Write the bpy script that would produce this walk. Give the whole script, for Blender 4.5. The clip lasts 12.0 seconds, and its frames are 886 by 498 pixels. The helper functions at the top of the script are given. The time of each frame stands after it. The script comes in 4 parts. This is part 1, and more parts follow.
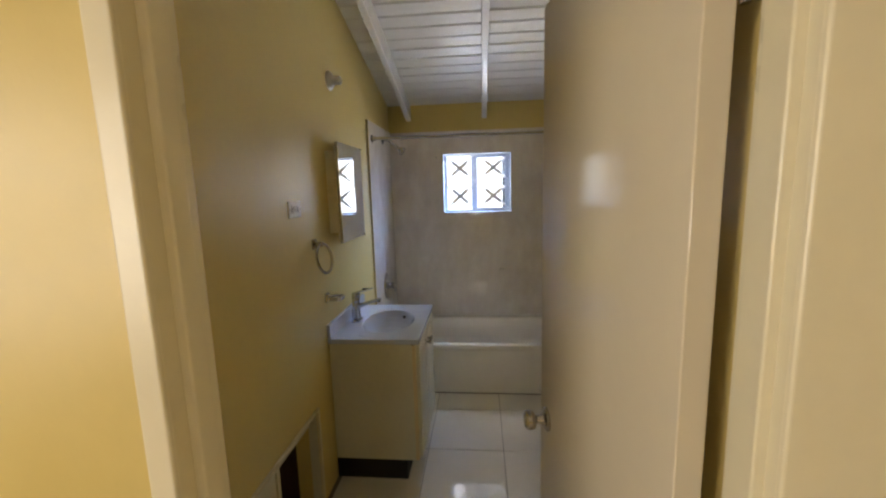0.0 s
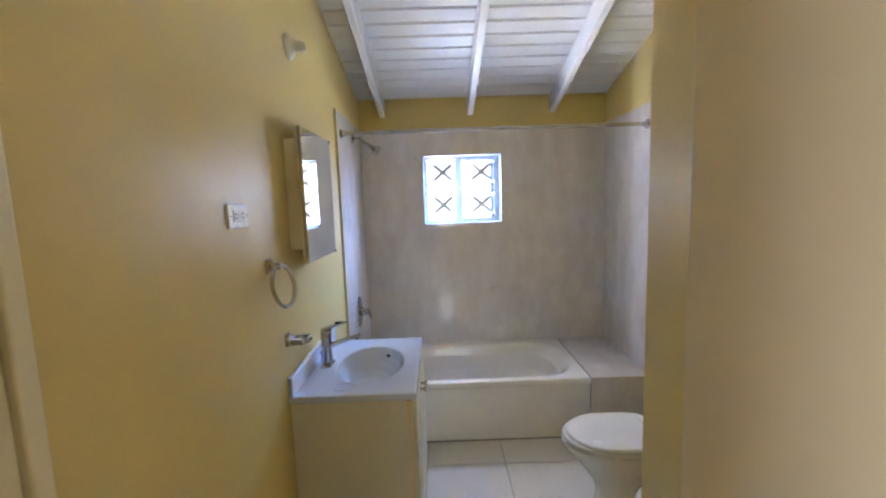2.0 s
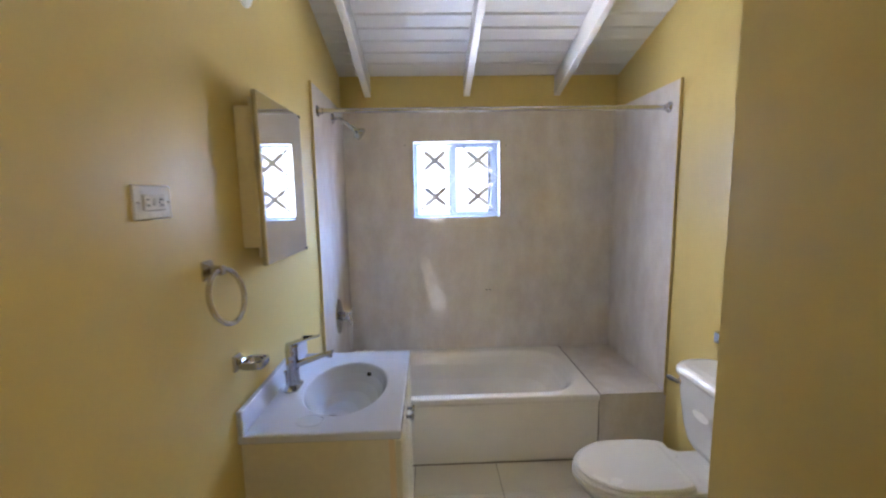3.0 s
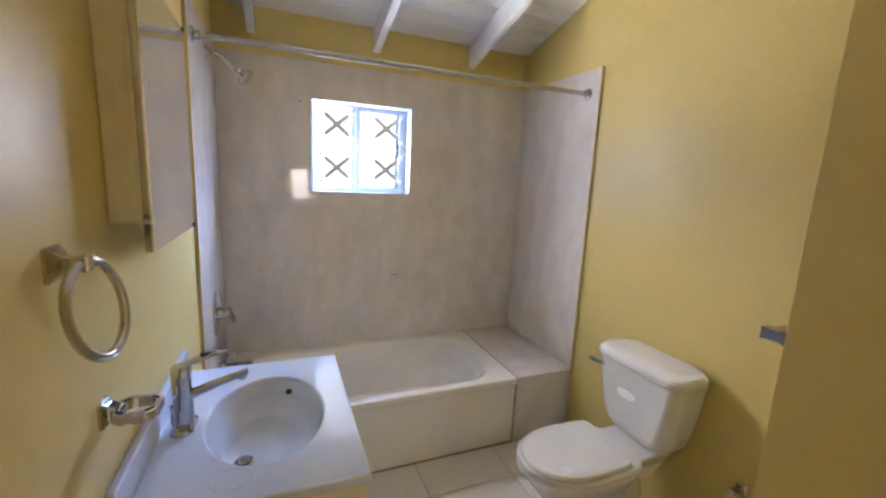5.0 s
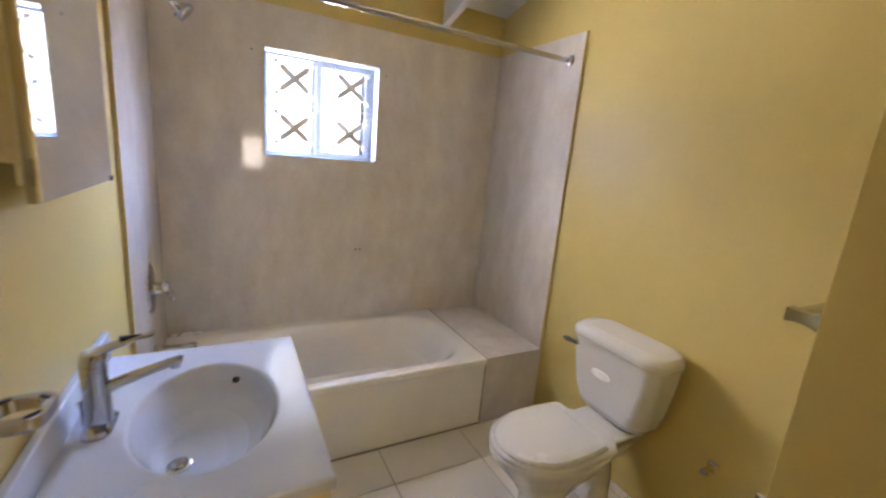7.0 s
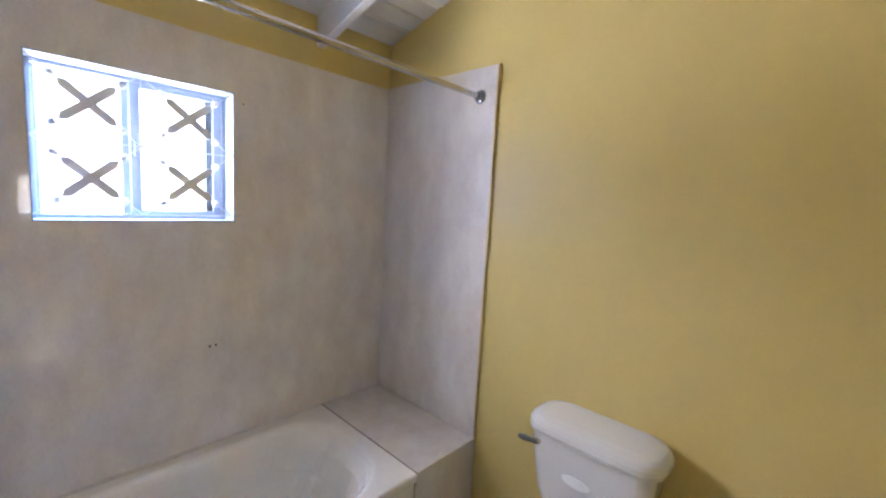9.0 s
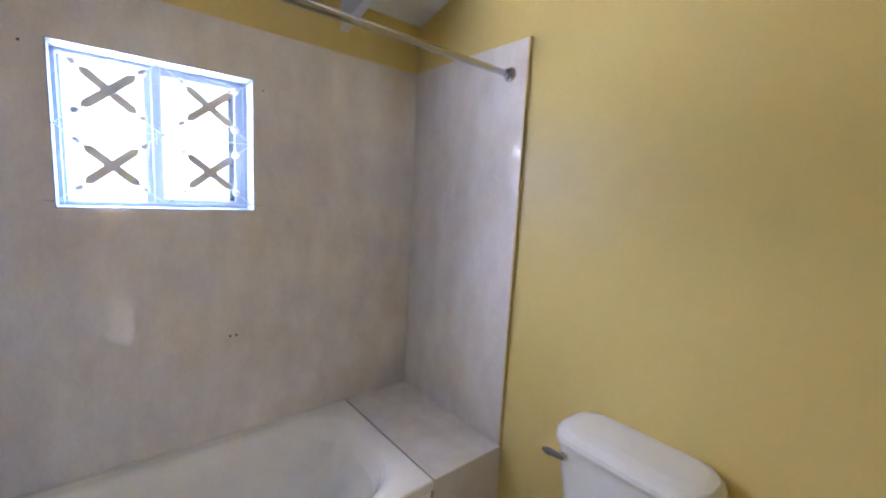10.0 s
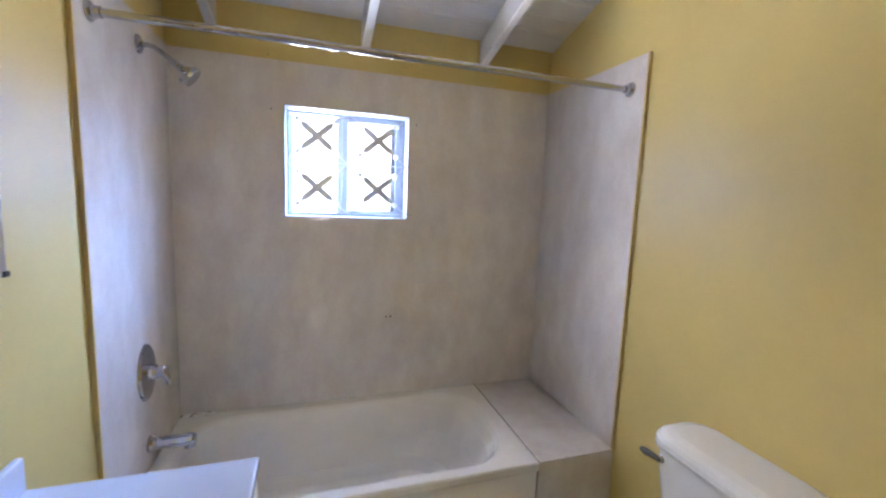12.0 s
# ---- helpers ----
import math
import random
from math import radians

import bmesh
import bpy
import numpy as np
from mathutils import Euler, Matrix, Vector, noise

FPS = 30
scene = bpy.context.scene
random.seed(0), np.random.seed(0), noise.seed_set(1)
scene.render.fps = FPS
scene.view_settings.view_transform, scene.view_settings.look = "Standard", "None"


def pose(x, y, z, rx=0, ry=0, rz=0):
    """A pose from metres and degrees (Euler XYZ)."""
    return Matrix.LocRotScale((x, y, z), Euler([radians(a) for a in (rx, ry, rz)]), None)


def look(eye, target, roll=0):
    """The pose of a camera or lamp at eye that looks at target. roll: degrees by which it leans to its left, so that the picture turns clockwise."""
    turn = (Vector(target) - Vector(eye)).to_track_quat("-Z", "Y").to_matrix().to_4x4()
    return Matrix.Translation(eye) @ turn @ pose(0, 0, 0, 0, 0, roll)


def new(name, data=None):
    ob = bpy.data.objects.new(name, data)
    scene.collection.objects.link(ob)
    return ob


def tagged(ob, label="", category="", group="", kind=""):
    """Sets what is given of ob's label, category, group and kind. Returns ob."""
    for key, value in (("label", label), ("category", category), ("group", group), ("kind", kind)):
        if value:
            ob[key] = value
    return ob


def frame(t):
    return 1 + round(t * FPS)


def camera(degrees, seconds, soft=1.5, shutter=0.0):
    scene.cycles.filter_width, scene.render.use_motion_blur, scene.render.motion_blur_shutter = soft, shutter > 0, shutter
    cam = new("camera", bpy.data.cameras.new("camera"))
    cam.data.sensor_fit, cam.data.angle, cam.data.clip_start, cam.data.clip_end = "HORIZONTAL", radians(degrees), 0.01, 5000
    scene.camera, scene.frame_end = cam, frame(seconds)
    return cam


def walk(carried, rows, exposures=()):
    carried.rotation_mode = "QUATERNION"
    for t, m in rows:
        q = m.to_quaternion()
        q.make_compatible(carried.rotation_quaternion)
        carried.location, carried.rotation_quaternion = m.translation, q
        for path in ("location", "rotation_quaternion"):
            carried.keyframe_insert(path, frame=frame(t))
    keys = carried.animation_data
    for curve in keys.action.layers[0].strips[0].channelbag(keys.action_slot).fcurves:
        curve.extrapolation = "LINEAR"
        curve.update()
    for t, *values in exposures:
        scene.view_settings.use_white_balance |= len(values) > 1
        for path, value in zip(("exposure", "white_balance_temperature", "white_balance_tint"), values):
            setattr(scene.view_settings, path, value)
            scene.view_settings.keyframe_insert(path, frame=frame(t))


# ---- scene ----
cam = camera(95.0, 12.0, soft=2.3, shutter=0.4)
PATH = [
    (0, (-0.032, 0.06, 1.582), (-0.221, 2.029, 1.288), -1.6),
    (0.5, (-0.058, 0.116, 1.555), (-0.219, 2.091, 1.281), -1.7),
    (1, (-0.095, 0.263, 1.534), (-0.242, 2.242, 1.285), -1.8),
    (1.5, (-0.158, 0.442, 1.526), (-0.247, 2.426, 1.292), -1.8),
    (2, (-0.252, 0.574, 1.53), (-0.241, 2.56, 1.301), -1.9),
    (2.5, (-0.311, 0.69, 1.522), (-0.262, 2.672, 1.26), -1.8),
    (3, (-0.263, 0.898, 1.512), (-0.2, 2.881, 1.254), -1.0),
    (3.5, (-0.218, 1.037, 1.502), (-0.039, 3.011, 1.236), 0.1),
    (3.7, (-0.233, 1.088, 1.5), (0.028, 3.052, 1.229), 0.5),
    (5.3, (-0.583, 1.24, 1.475), (0.204, 3.042, 1.108), 3.4),
    (5.5, (-0.586, 1.241, 1.474), (0.206, 3.036, 1.089), 3.8),
    (6, (-0.578, 1.243, 1.441), (0.224, 3.021, 1.002), 4.6),
    (6.5, (-0.568, 1.277, 1.436), (0.274, 3.032, 0.975), 5.1),
    (7, (-0.531, 1.389, 1.42), (0.391, 3.11, 0.987), 5.1),
    (7.5, (-0.4, 1.571, 1.455), (0.687, 3.219, 1.137), 4.5),
    (7.7, (-0.349, 1.628, 1.484), (0.801, 3.242, 1.212), 4.0),
    (9.3, (-0.418, 1.955, 1.498), (1.048, 3.295, 1.262), 3.3),
    (9.5, (-0.373, 1.937, 1.481), (1.044, 3.327, 1.233), 3.3),
    (10, (-0.247, 1.949, 1.47), (1.029, 3.467, 1.207), 3.1),
    (10.5, (-0.089, 1.92, 1.461), (0.991, 3.581, 1.186), 2.5),
    (11, (-0.089, 1.861, 1.46), (0.795, 3.637, 1.203), 1.7),
    (11.5, (-0.179, 1.76, 1.475), (0.518, 3.618, 1.228), 1.5),
    (12, (-0.232, 1.647, 1.48), (0.373, 3.537, 1.233), 2.3),
]
EXPOSURES = [(0.0, 0.0, 6600, 12), (1.0, 0.12, 6350, 12), (1.5, 0.68, 5500, 15), (2.0, 0.87, 5650, 15), (2.5, 0.82, 5950, 16), (3.7, 0.82, 5950, 16), (5.5, 0.95, 6400, 17), (7.5, 0.86, 6800, 19), (7.7, 0.86, 6750, 19), (9.5, 0.92, 5650, 19), (12.0, 0.86, 5850, 18)]
walk(cam, [(t, look(eye, target, roll)) for t, eye, target, roll in PATH], EXPOSURES)

# ---- world and light ----
world = bpy.data.worlds.new("sky_world")
scene.world = world
world.use_nodes = True
_sky = world.node_tree.nodes.new("ShaderNodeTexSky")
_sky.sky_type = "NISHITA"
_sky.sun_disc = False
_sky.sun_elevation = radians(55)
_sky.sun_rotation = radians(150)
_bg = world.node_tree.nodes["Background"]
_bg.inputs["Strength"].default_value = 0.12
world.node_tree.links.new(_sky.outputs[0], _bg.inputs["Color"])

_sun = new("sun", bpy.data.lights.new("sun", "SUN"))
_sun.data.energy, _sun.data.angle, _sun.data.color = 3.0, radians(0.5), (1.0, 0.95, 0.88)
_sun.matrix_world = look((0, 0, 0), (-0.29, 0.5, -0.82))

HALL_Y, HALL_WIN = -3.5, (-0.32, 0.10, 0.88, 1.52)
WIN_X0, WIN_X1, WIN_Z0, WIN_Z1 = -0.368, 0.238, 1.362, 1.889


def area_lamp(name, eye, target, w, h, watts, colour):
    lamp = new(name, bpy.data.lights.new(name, "AREA"))
    lamp.data.shape, lamp.data.size, lamp.data.size_y = "RECTANGLE", w, h
    lamp.data.energy, lamp.data.color = watts, colour
    lamp.matrix_world = look(eye, target)
    return lamp


# daylight outside the windows: the bright yard, the near sky, the blue and the hazy high sky, and the hall's south
# window; the hall's west window is unseen and added to light the doorway
area_lamp("bathroom_yard_daylight", (-0.9, 4.85, 0.85), (-0.4, 3.8, 1.2), 4.2, 0.9, 660.0, (0.92, 0.92, 0.96))
area_lamp("bathroom_window_daylight", (-0.065, 3.985, 1.62), (-0.065, 3.0, 1.62), 0.62, 0.56, 7.0, (0.92, 0.95, 1.0))
area_lamp("bathroom_east_sky", (2.3, 5.9, 4.5), (-0.1, 3.85, 1.7), 4.2, 6.0, 4700.0, (0.33, 0.53, 1.0))
area_lamp("bathroom_west_sky", (-2.1, 6.1, 4.5), (-0.1, 3.85, 1.7), 4.4, 6.0, 2500.0, (0.84, 0.85, 0.92))
area_lamp("hall_south_daylight", ((HALL_WIN[0] + HALL_WIN[1]) / 2, HALL_Y - 0.06, (HALL_WIN[2] + HALL_WIN[3]) / 2), ((HALL_WIN[0] + HALL_WIN[1]) / 2, 0, (HALL_WIN[2] + HALL_WIN[3]) / 2 + 0.1), 0.41, 0.63, 7.0, (1.0, 0.92, 0.79))
# Added light for the hall; nothing is known of a window there.
area_lamp("hall_west_added_light", (-2.06, -1.05, 1.5), (-1.0, -1.05, 1.5), 0.98, 1.08, 40.0, (1.0, 0.92, 0.79))


# ---- materials ----
def mat(name, colour, rough=0.5, metal=0.0, vary=0.06, scale=6.0, bump=0.05, bump_scale=120.0, coat=0.0, fine=0.03, stretch=(1, 1, 1), second=None, second_amount=0.0, second_scale=3.0, random_tone=0.0, rough_vary=0.08, second_detail=8):
    m = bpy.data.materials.new(name)
    m.use_nodes = True
    n, l = m.node_tree.nodes, m.node_tree.links
    b = n["Principled BSDF"]
    b.inputs["Metallic"].default_value = metal
    b.inputs["Coat Weight"].default_value = coat
    b.inputs["Coat Roughness"].default_value = 0.12
    tc = n.new("ShaderNodeTexCoord")
    mp = n.new("ShaderNodeMapping")
    mp.inputs["Scale"].default_value = stretch
    l.new(tc.outputs["Object"], mp.inputs["Vector"])

    def noise_tex(s, detail):
        t = n.new("ShaderNodeTexNoise")
        t.inputs["Scale"].default_value = s
        t.inputs["Detail"].default_value = detail
        t.inputs["Roughness"].default_value = 0.6
        l.new(mp.outputs["Vector"], t.inputs["Vector"])
        return t

    def ramp(source, lo, hi):
        r = n.new("ShaderNodeMapRange")
        r.inputs["From Min"].default_value, r.inputs["From Max"].default_value = 0.22, 0.78
        r.interpolation_type = "SMOOTHSTEP"
        r.inputs["To Min"].default_value, r.inputs["To Max"].default_value = lo, hi
        l.new(source, r.inputs["Value"])
        return r.outputs["Result"]

    big, small = noise_tex(scale, 4), noise_tex(scale * 14, 5)
    rgb = n.new("ShaderNodeRGB")
    rgb.outputs[0].default_value = (*colour, 1)
    col = rgb.outputs[0]
    if second:
        mx = n.new("ShaderNodeMix")
        mx.data_type = "RGBA"
        l.new(ramp(noise_tex(second_scale, second_detail).outputs["Fac"], 0, second_amount), mx.inputs["Factor"])
        l.new(col, mx.inputs["A"])
        mx.inputs["B"].default_value = (*second, 1)
        col = mx.outputs["Result"]
    add = n.new("ShaderNodeMath")
    l.new(ramp(big.outputs["Fac"], 1 - vary, 1 + vary), add.inputs[0])
    l.new(ramp(small.outputs["Fac"], -fine, fine), add.inputs[1])
    val = add.outputs[0]
    if random_tone:
        oi = n.new("ShaderNodeObjectInfo")
        r = n.new("ShaderNodeMapRange")
        r.inputs["To Min"].default_value, r.inputs["To Max"].default_value = 1 - random_tone, 1 + random_tone
        l.new(oi.outputs["Random"], r.inputs["Value"])
        mu = n.new("ShaderNodeMath")
        mu.operation = "MULTIPLY"
        l.new(val, mu.inputs[0])
        l.new(r.outputs["Result"], mu.inputs[1])
        val = mu.outputs[0]
    hsv = n.new("ShaderNodeHueSaturation")
    l.new(col, hsv.inputs["Color"])
    l.new(val, hsv.inputs["Value"])
    l.new(hsv.outputs["Color"], b.inputs["Base Color"])
    l.new(ramp(big.outputs["Fac"], max(0.02, rough - rough_vary), min(1, rough + rough_vary)), b.inputs["Roughness"])
    if bump:
        bp = n.new("ShaderNodeBump")
        bp.inputs["Strength"].default_value = bump
        bp.inputs["Distance"].default_value = 0.004
        l.new(noise_tex(bump_scale, 3).outputs["Fac"], bp.inputs["Height"])
        l.new(bp.outputs["Normal"], b.inputs["Normal"])
    return m


YELLOW = mat("yellow_semi_gloss_wall_paint", (0.66, 0.517, 0.184), 0.40, vary=0.035, scale=2.2, bump=0.10, bump_scale=55, fine=0.012)
CREAM = mat("cream_gloss_trim_paint", (0.76, 0.69, 0.50), 0.32, vary=0.03, scale=3, bump=0.06, bump_scale=40, fine=0.015)
DOOR_PAINT = mat("cream_gloss_door_paint", (0.73, 0.645, 0.495), 0.08, vary=0.02, scale=2, bump=0.03, bump_scale=18, fine=0.008, rough_vary=0.03)
CEIL_WHITE = mat("white_gloss_board_paint", (0.80, 0.79, 0.77), 0.21, vary=0.04, scale=4, bump=0.08, bump_scale=70, fine=0.02, stretch=(0.25, 1, 1))
PANEL = mat("grey_stone_look_wall_panel", (0.66, 0.60, 0.553), 0.05, vary=0.03, scale=9, bump=0.012, bump_scale=30, fine=0.04, stretch=(1.0, 1.0, 0.55), rough_vary=0.02, second=(0.83, 0.797, 0.768), second_amount=0.8, second_scale=7.0, second_detail=9)
PANEL_EDGE = mat("ochre_painted_panel_edge", (0.60, 0.46, 0.19), 0.5)
GROUT = mat("dark_caulk_and_grout", (0.20, 0.175, 0.15), 0.8, vary=0.15, scale=20)
TILE = mat("pale_polished_floor_tile", (0.72, 0.68, 0.62), 0.05, vary=0.03, scale=3, bump=0.012, bump_scale=30, fine=0.012, random_tone=0.02, rough_vary=0.02)
TUB_WHITE = mat("aged_white_tub_enamel", (0.90, 0.87, 0.82), 0.16, vary=0.03, scale=4, bump=0.01, fine=0.01, coat=0.3)
CERAMIC = mat("white_glazed_ceramic", (0.74, 0.73, 0.71), 0.08, vary=0.012, scale=3, bump=0.0, fine=0.005, coat=0.4, rough_vary=0.03)
SEAT_WHITE = mat("white_moulded_seat_plastic", (0.74, 0.73, 0.71), 0.22, vary=0.01, bump=0.0, fine=0.005)
# White marble; the blue of the skylight is put into its colour.
MARBLE = mat("white_marble_with_skylight_blue", (0.62, 0.67, 0.79), 0.14, vary=0.02, scale=5, bump=0.008, fine=0.008, coat=0.3, rough_vary=0.04)
CABINET = mat("cream_cabinet_paint", (0.66, 0.63, 0.49), 0.42, vary=0.03, scale=3, bump=0.05, bump_scale=60)
CABINET_EDGE = mat("tan_cabinet_edge", (0.70, 0.58, 0.36), 0.45, vary=0.05)
CHROME = mat("polished_chrome", (0.50, 0.50, 0.53), 0.06, 1.0, vary=0.02, bump=0.0, fine=0.01, rough_vary=0.04)
NICKEL = mat("brushed_nickel", (0.52, 0.48, 0.43), 0.17, 1.0, vary=0.03, bump=0.02)
DARK_STEEL = mat("dull_steel", (0.17, 0.165, 0.16), 0.32, 1.0, vary=0.05, bump=0)
# Plinth and cap black, also standing in for shade in gaps and holes.
BLACK = mat("black_plinth_and_gap_shade", (0.012, 0.011, 0.01), 0.6, vary=0.2)
DARK_WOOD = mat("dark_brown_board", (0.06, 0.028, 0.014), 0.5, vary=0.2, stretch=(1, 6, 1))
BADGE_WHITE = mat("white_badge_print", (0.88, 0.87, 0.84), 0.3, vary=0.01, bump=0)
WHITE_PLASTIC = mat("white_fixture_plastic", (0.76, 0.75, 0.71), 0.3, vary=0.02, bump=0)
GREY_PLASTIC = mat("ivory_socket_plastic", (0.62, 0.60, 0.55), 0.4, vary=0.03, bump=0)
ALU = mat("pale_anodised_aluminium", (0.24, 0.28, 0.34), 0.35, vary=0.02, bump=0.02)
IRON = mat("grey_painted_grille_iron", (0.86, 0.85, 0.86), 0.5, vary=0.05)
WIRE = mat("grey_painted_grille_wire", (0.42, 0.43, 0.47), 0.4, vary=0.05)
CABINET_BOX = mat("cream_medicine_cabinet_enamel", (0.74, 0.68, 0.50), 0.3, vary=0.02)
MIRROR = mat("silvered_mirror", (0.86, 0.87, 0.87), 0.02, 0.78, vary=0.01, bump=0, fine=0.0, rough_vary=0.01)
PLASTER = mat("pale_blue_reveal_paint", (0.25, 0.30, 0.37), 0.5, vary=0.04)
HALL_FLOOR = mat("beige_hall_tile", (0.50, 0.45, 0.38), 0.25)
GROUND = mat("pale_concrete_yard", (0.42, 0.40, 0.37), 0.85, vary=0.15, scale=0.6)
RUST = mat("brown_corner_grime", (0.27, 0.18, 0.09), 0.8, vary=0.3, scale=30)

GLASS = bpy.data.materials.new("window_glass_painted_dim")
GLASS.use_nodes = True
_g = GLASS.node_tree.nodes["Principled BSDF"]
# Grey is put into the clear pane to dim the outdoor glare.
_g.inputs["Base Color"].default_value = (0.40, 0.42, 0.43, 1)
_g.inputs["Roughness"].default_value = 0.0
_g.inputs["IOR"].default_value = 1.45
_g.inputs["Transmission Weight"].default_value = 1.0

# ---- builders ----
BASE = {}


def thing(name, base, label, category, group=""):
    e = new(name)
    e.empty_display_size = 0.05
    e.location = base
    BASE[e.name] = Vector(base)
    return tagged(e, label, category, group)


def part(name, bm, material, parent=None, label="", smooth=True):
    """Links a bmesh, given in world places, as one mesh under a thing or a part."""
    base = BASE.get(parent.name, Vector()) if parent else Vector()
    if base.length:
        bmesh.ops.translate(bm, verts=bm.verts, vec=-base)
    if smooth:
        for f in bm.faces:
            f.smooth = not f.tag
        for ed in bm.edges:
            if len(ed.link_faces) == 2 and ed.calc_face_angle(0) > 0.6:
                ed.smooth = False
    me = bpy.data.meshes.new(name)
    bm.to_mesh(me)
    bm.free()
    me.materials.append(material)
    ob = new(name, me)
    if parent:
        ob.parent = parent
        BASE[ob.name] = base
    if label:
        ob["label"] = label
    return ob


def structure(name, bm, material, label, category=""):
    return tagged(part(name, bm, material, smooth=False), label, category, "", "structure")


def add_box(bm, x0, x1, y0, y1, z0, z1, bevel=0.0, seg=2):
    r = bmesh.ops.create_cube(bm, size=1, matrix=Matrix.Translation(((x0 + x1) / 2, (y0 + y1) / 2, (z0 + z1) / 2)) @ Matrix.Diagonal((x1 - x0, y1 - y0, z1 - z0, 1)))
    if bevel:
        edges = {ed for v in r["verts"] for ed in v.link_edges}
        bmesh.ops.bevel(bm, geom=list(edges), offset=bevel, segments=seg, profile=0.5, affect="EDGES")
        bm.normal_update()
        for f in bm.faces:
            if max(abs(c) for c in f.normal) > 0.9999:
                f.tag = True
    return r["verts"]


def boxm(x0, x1, y0, y1, z0, z1, bevel=0.0, seg=2):
    bm = bmesh.new()
    add_box(bm, x0, x1, y0, y1, z0, z1, bevel, seg)
    return bm


def axes(direction):
    d = Vector(direction).normalized()
    return d.to_track_quat("Z", "Y").to_matrix().to_4x4()


def lathe(bm, origin, direction, profile, seg=32):
    """Turned shape: profile of (radius, distance along the direction)."""
    m = Matrix.Translation(origin) @ axes(direction)
    rings = []
    for r, h in profile:
        if r < 1e-6:
            rings.append([bm.verts.new(m @ Vector((0, 0, h)))])
        else:
            rings.append([bm.verts.new(m @ Vector((r * math.cos(a), r * math.sin(a), h))) for a in [2 * math.pi * i / seg for i in range(seg)]])
    for a, b in zip(rings, rings[1:]):
        for i in range(seg):
            j = (i + 1) % seg
            if len(a) == 1 and len(b) > 1:
                bm.faces.new((a[0], b[i], b[j]))
            elif len(b) == 1 and len(a) > 1:
                bm.faces.new((a[i], a[j], b[0]))
            elif len(a) > 1:
                bm.faces.new((a[i], a[j], b[j], b[i]))
    for ring, flip in ((rings[0], True), (rings[-1], False)):
        if len(ring) > 1:
            bm.faces.new(ring[::-1] if flip else ring)
    bmesh.ops.recalc_face_normals(bm, faces=bm.faces)
    return bm


def lathem(*a, **k):
    return lathe(bmesh.new(), *a, **k)


def tube(bm, points, radius, seg=14, closed=False):
    """Round bar along points; radius may be a list."""
    pts = [Vector(p) for p in points]
    n = len(pts)
    rad = radius if isinstance(radius, (list, tuple)) else [radius] * n
    rings = []
    up = None
    for i, p in enumerate(pts):
        d = (pts[(i + 1) % n] - pts[i - 1]) if closed or 0 < i < n - 1 else (pts[1] - pts[0] if i == 0 else pts[-1] - pts[-2])
        d.normalize()
        if up is None:
            up = d.orthogonal().normalized()
        up = (up - d * up.dot(d)).normalized()
        s = d.cross(up)
        rings.append([bm.verts.new(p + rad[i] * (math.cos(a) * up + math.sin(a) * s)) for a in [2 * math.pi * k / seg for k in range(seg)]])
    pairs = list(zip(rings, rings[1:])) + ([(rings[-1], rings[0])] if closed else [])
    for a, b in pairs:
        for k in range(seg):
            j = (k + 1) % seg
            bm.faces.new((a[k], a[j], b[j], b[k]))
    if not closed:
        bm.faces.new(rings[0][::-1])
        bm.faces.new(rings[-1])
    bmesh.ops.recalc_face_normals(bm, faces=bm.faces)
    return bm


def loft(bm, loops, cap=True):
    """Skin between loops of points with equal counts."""
    rings = [[bm.verts.new(p) for p in loop] for loop in loops]
    n = len(rings[0])
    for a, b in zip(rings, rings[1:]):
        for i in range(n):
            j = (i + 1) % n
            bm.faces.new((a[i], a[j], b[j], b[i]))
    if cap:
        bm.faces.new(rings[0][::-1])
        bm.faces.new(rings[-1])
    bmesh.ops.recalc_face_normals(bm, faces=bm.faces)
    return bm


def rounded(cx, cy, hx, hy, r, z, n=6):
    """A rounded rectangle at height z, counter-clockwise."""
    r = min(r, hx * 0.999, hy * 0.999)
    out = []
    for k, (sx, sy) in enumerate(((1, 1), (-1, 1), (-1, -1), (1, -1))):
        for i in range(n + 1):
            a = math.pi / 2 * (k + i / n)
            out.append(Vector((cx + sx * (hx - r) + r * math.cos(a), cy + sy * (hy - r) + r * math.sin(a), z)))
    return out


def holed_wall(bm, axis, a0, a1, v0, v1, z0, z1, holes):
    """Boxes that leave rectangular holes (v0, v1, z0, z1) open; axis is the wall's thin one."""
    vs = sorted({v0, v1, *[h[i] for h in holes for i in (0, 1)]})
    zs = sorted({z0, z1, *[h[i] for h in holes for i in (2, 3)]})
    for va, vb in zip(vs, vs[1:]):
        for za, zb in zip(zs, zs[1:]):
            vm, zm = (va + vb) / 2, (za + zb) / 2
            if any(h[0] < vm < h[1] and h[2] < zm < h[3] for h in holes):
                continue
            if axis == "x":
                add_box(bm, a0, a1, va, vb, za, zb)
            else:
                add_box(bm, va, vb, a0, a1, za, zb)
    bmesh.ops.remove_doubles(bm, verts=bm.verts, dist=1e-5)
    inner = collections_inner(bm)
    bmesh.ops.delete(bm, geom=inner, context="FACES")
    return bm


def collections_inner(bm):
    """Faces that two neighbouring boxes share."""
    seen = {}
    for f in bm.faces:
        seen.setdefault(tuple(sorted(v.index for v in f.verts)), []).append(f)
    return [f for fs in seen.values() if len(fs) > 1 for f in fs]


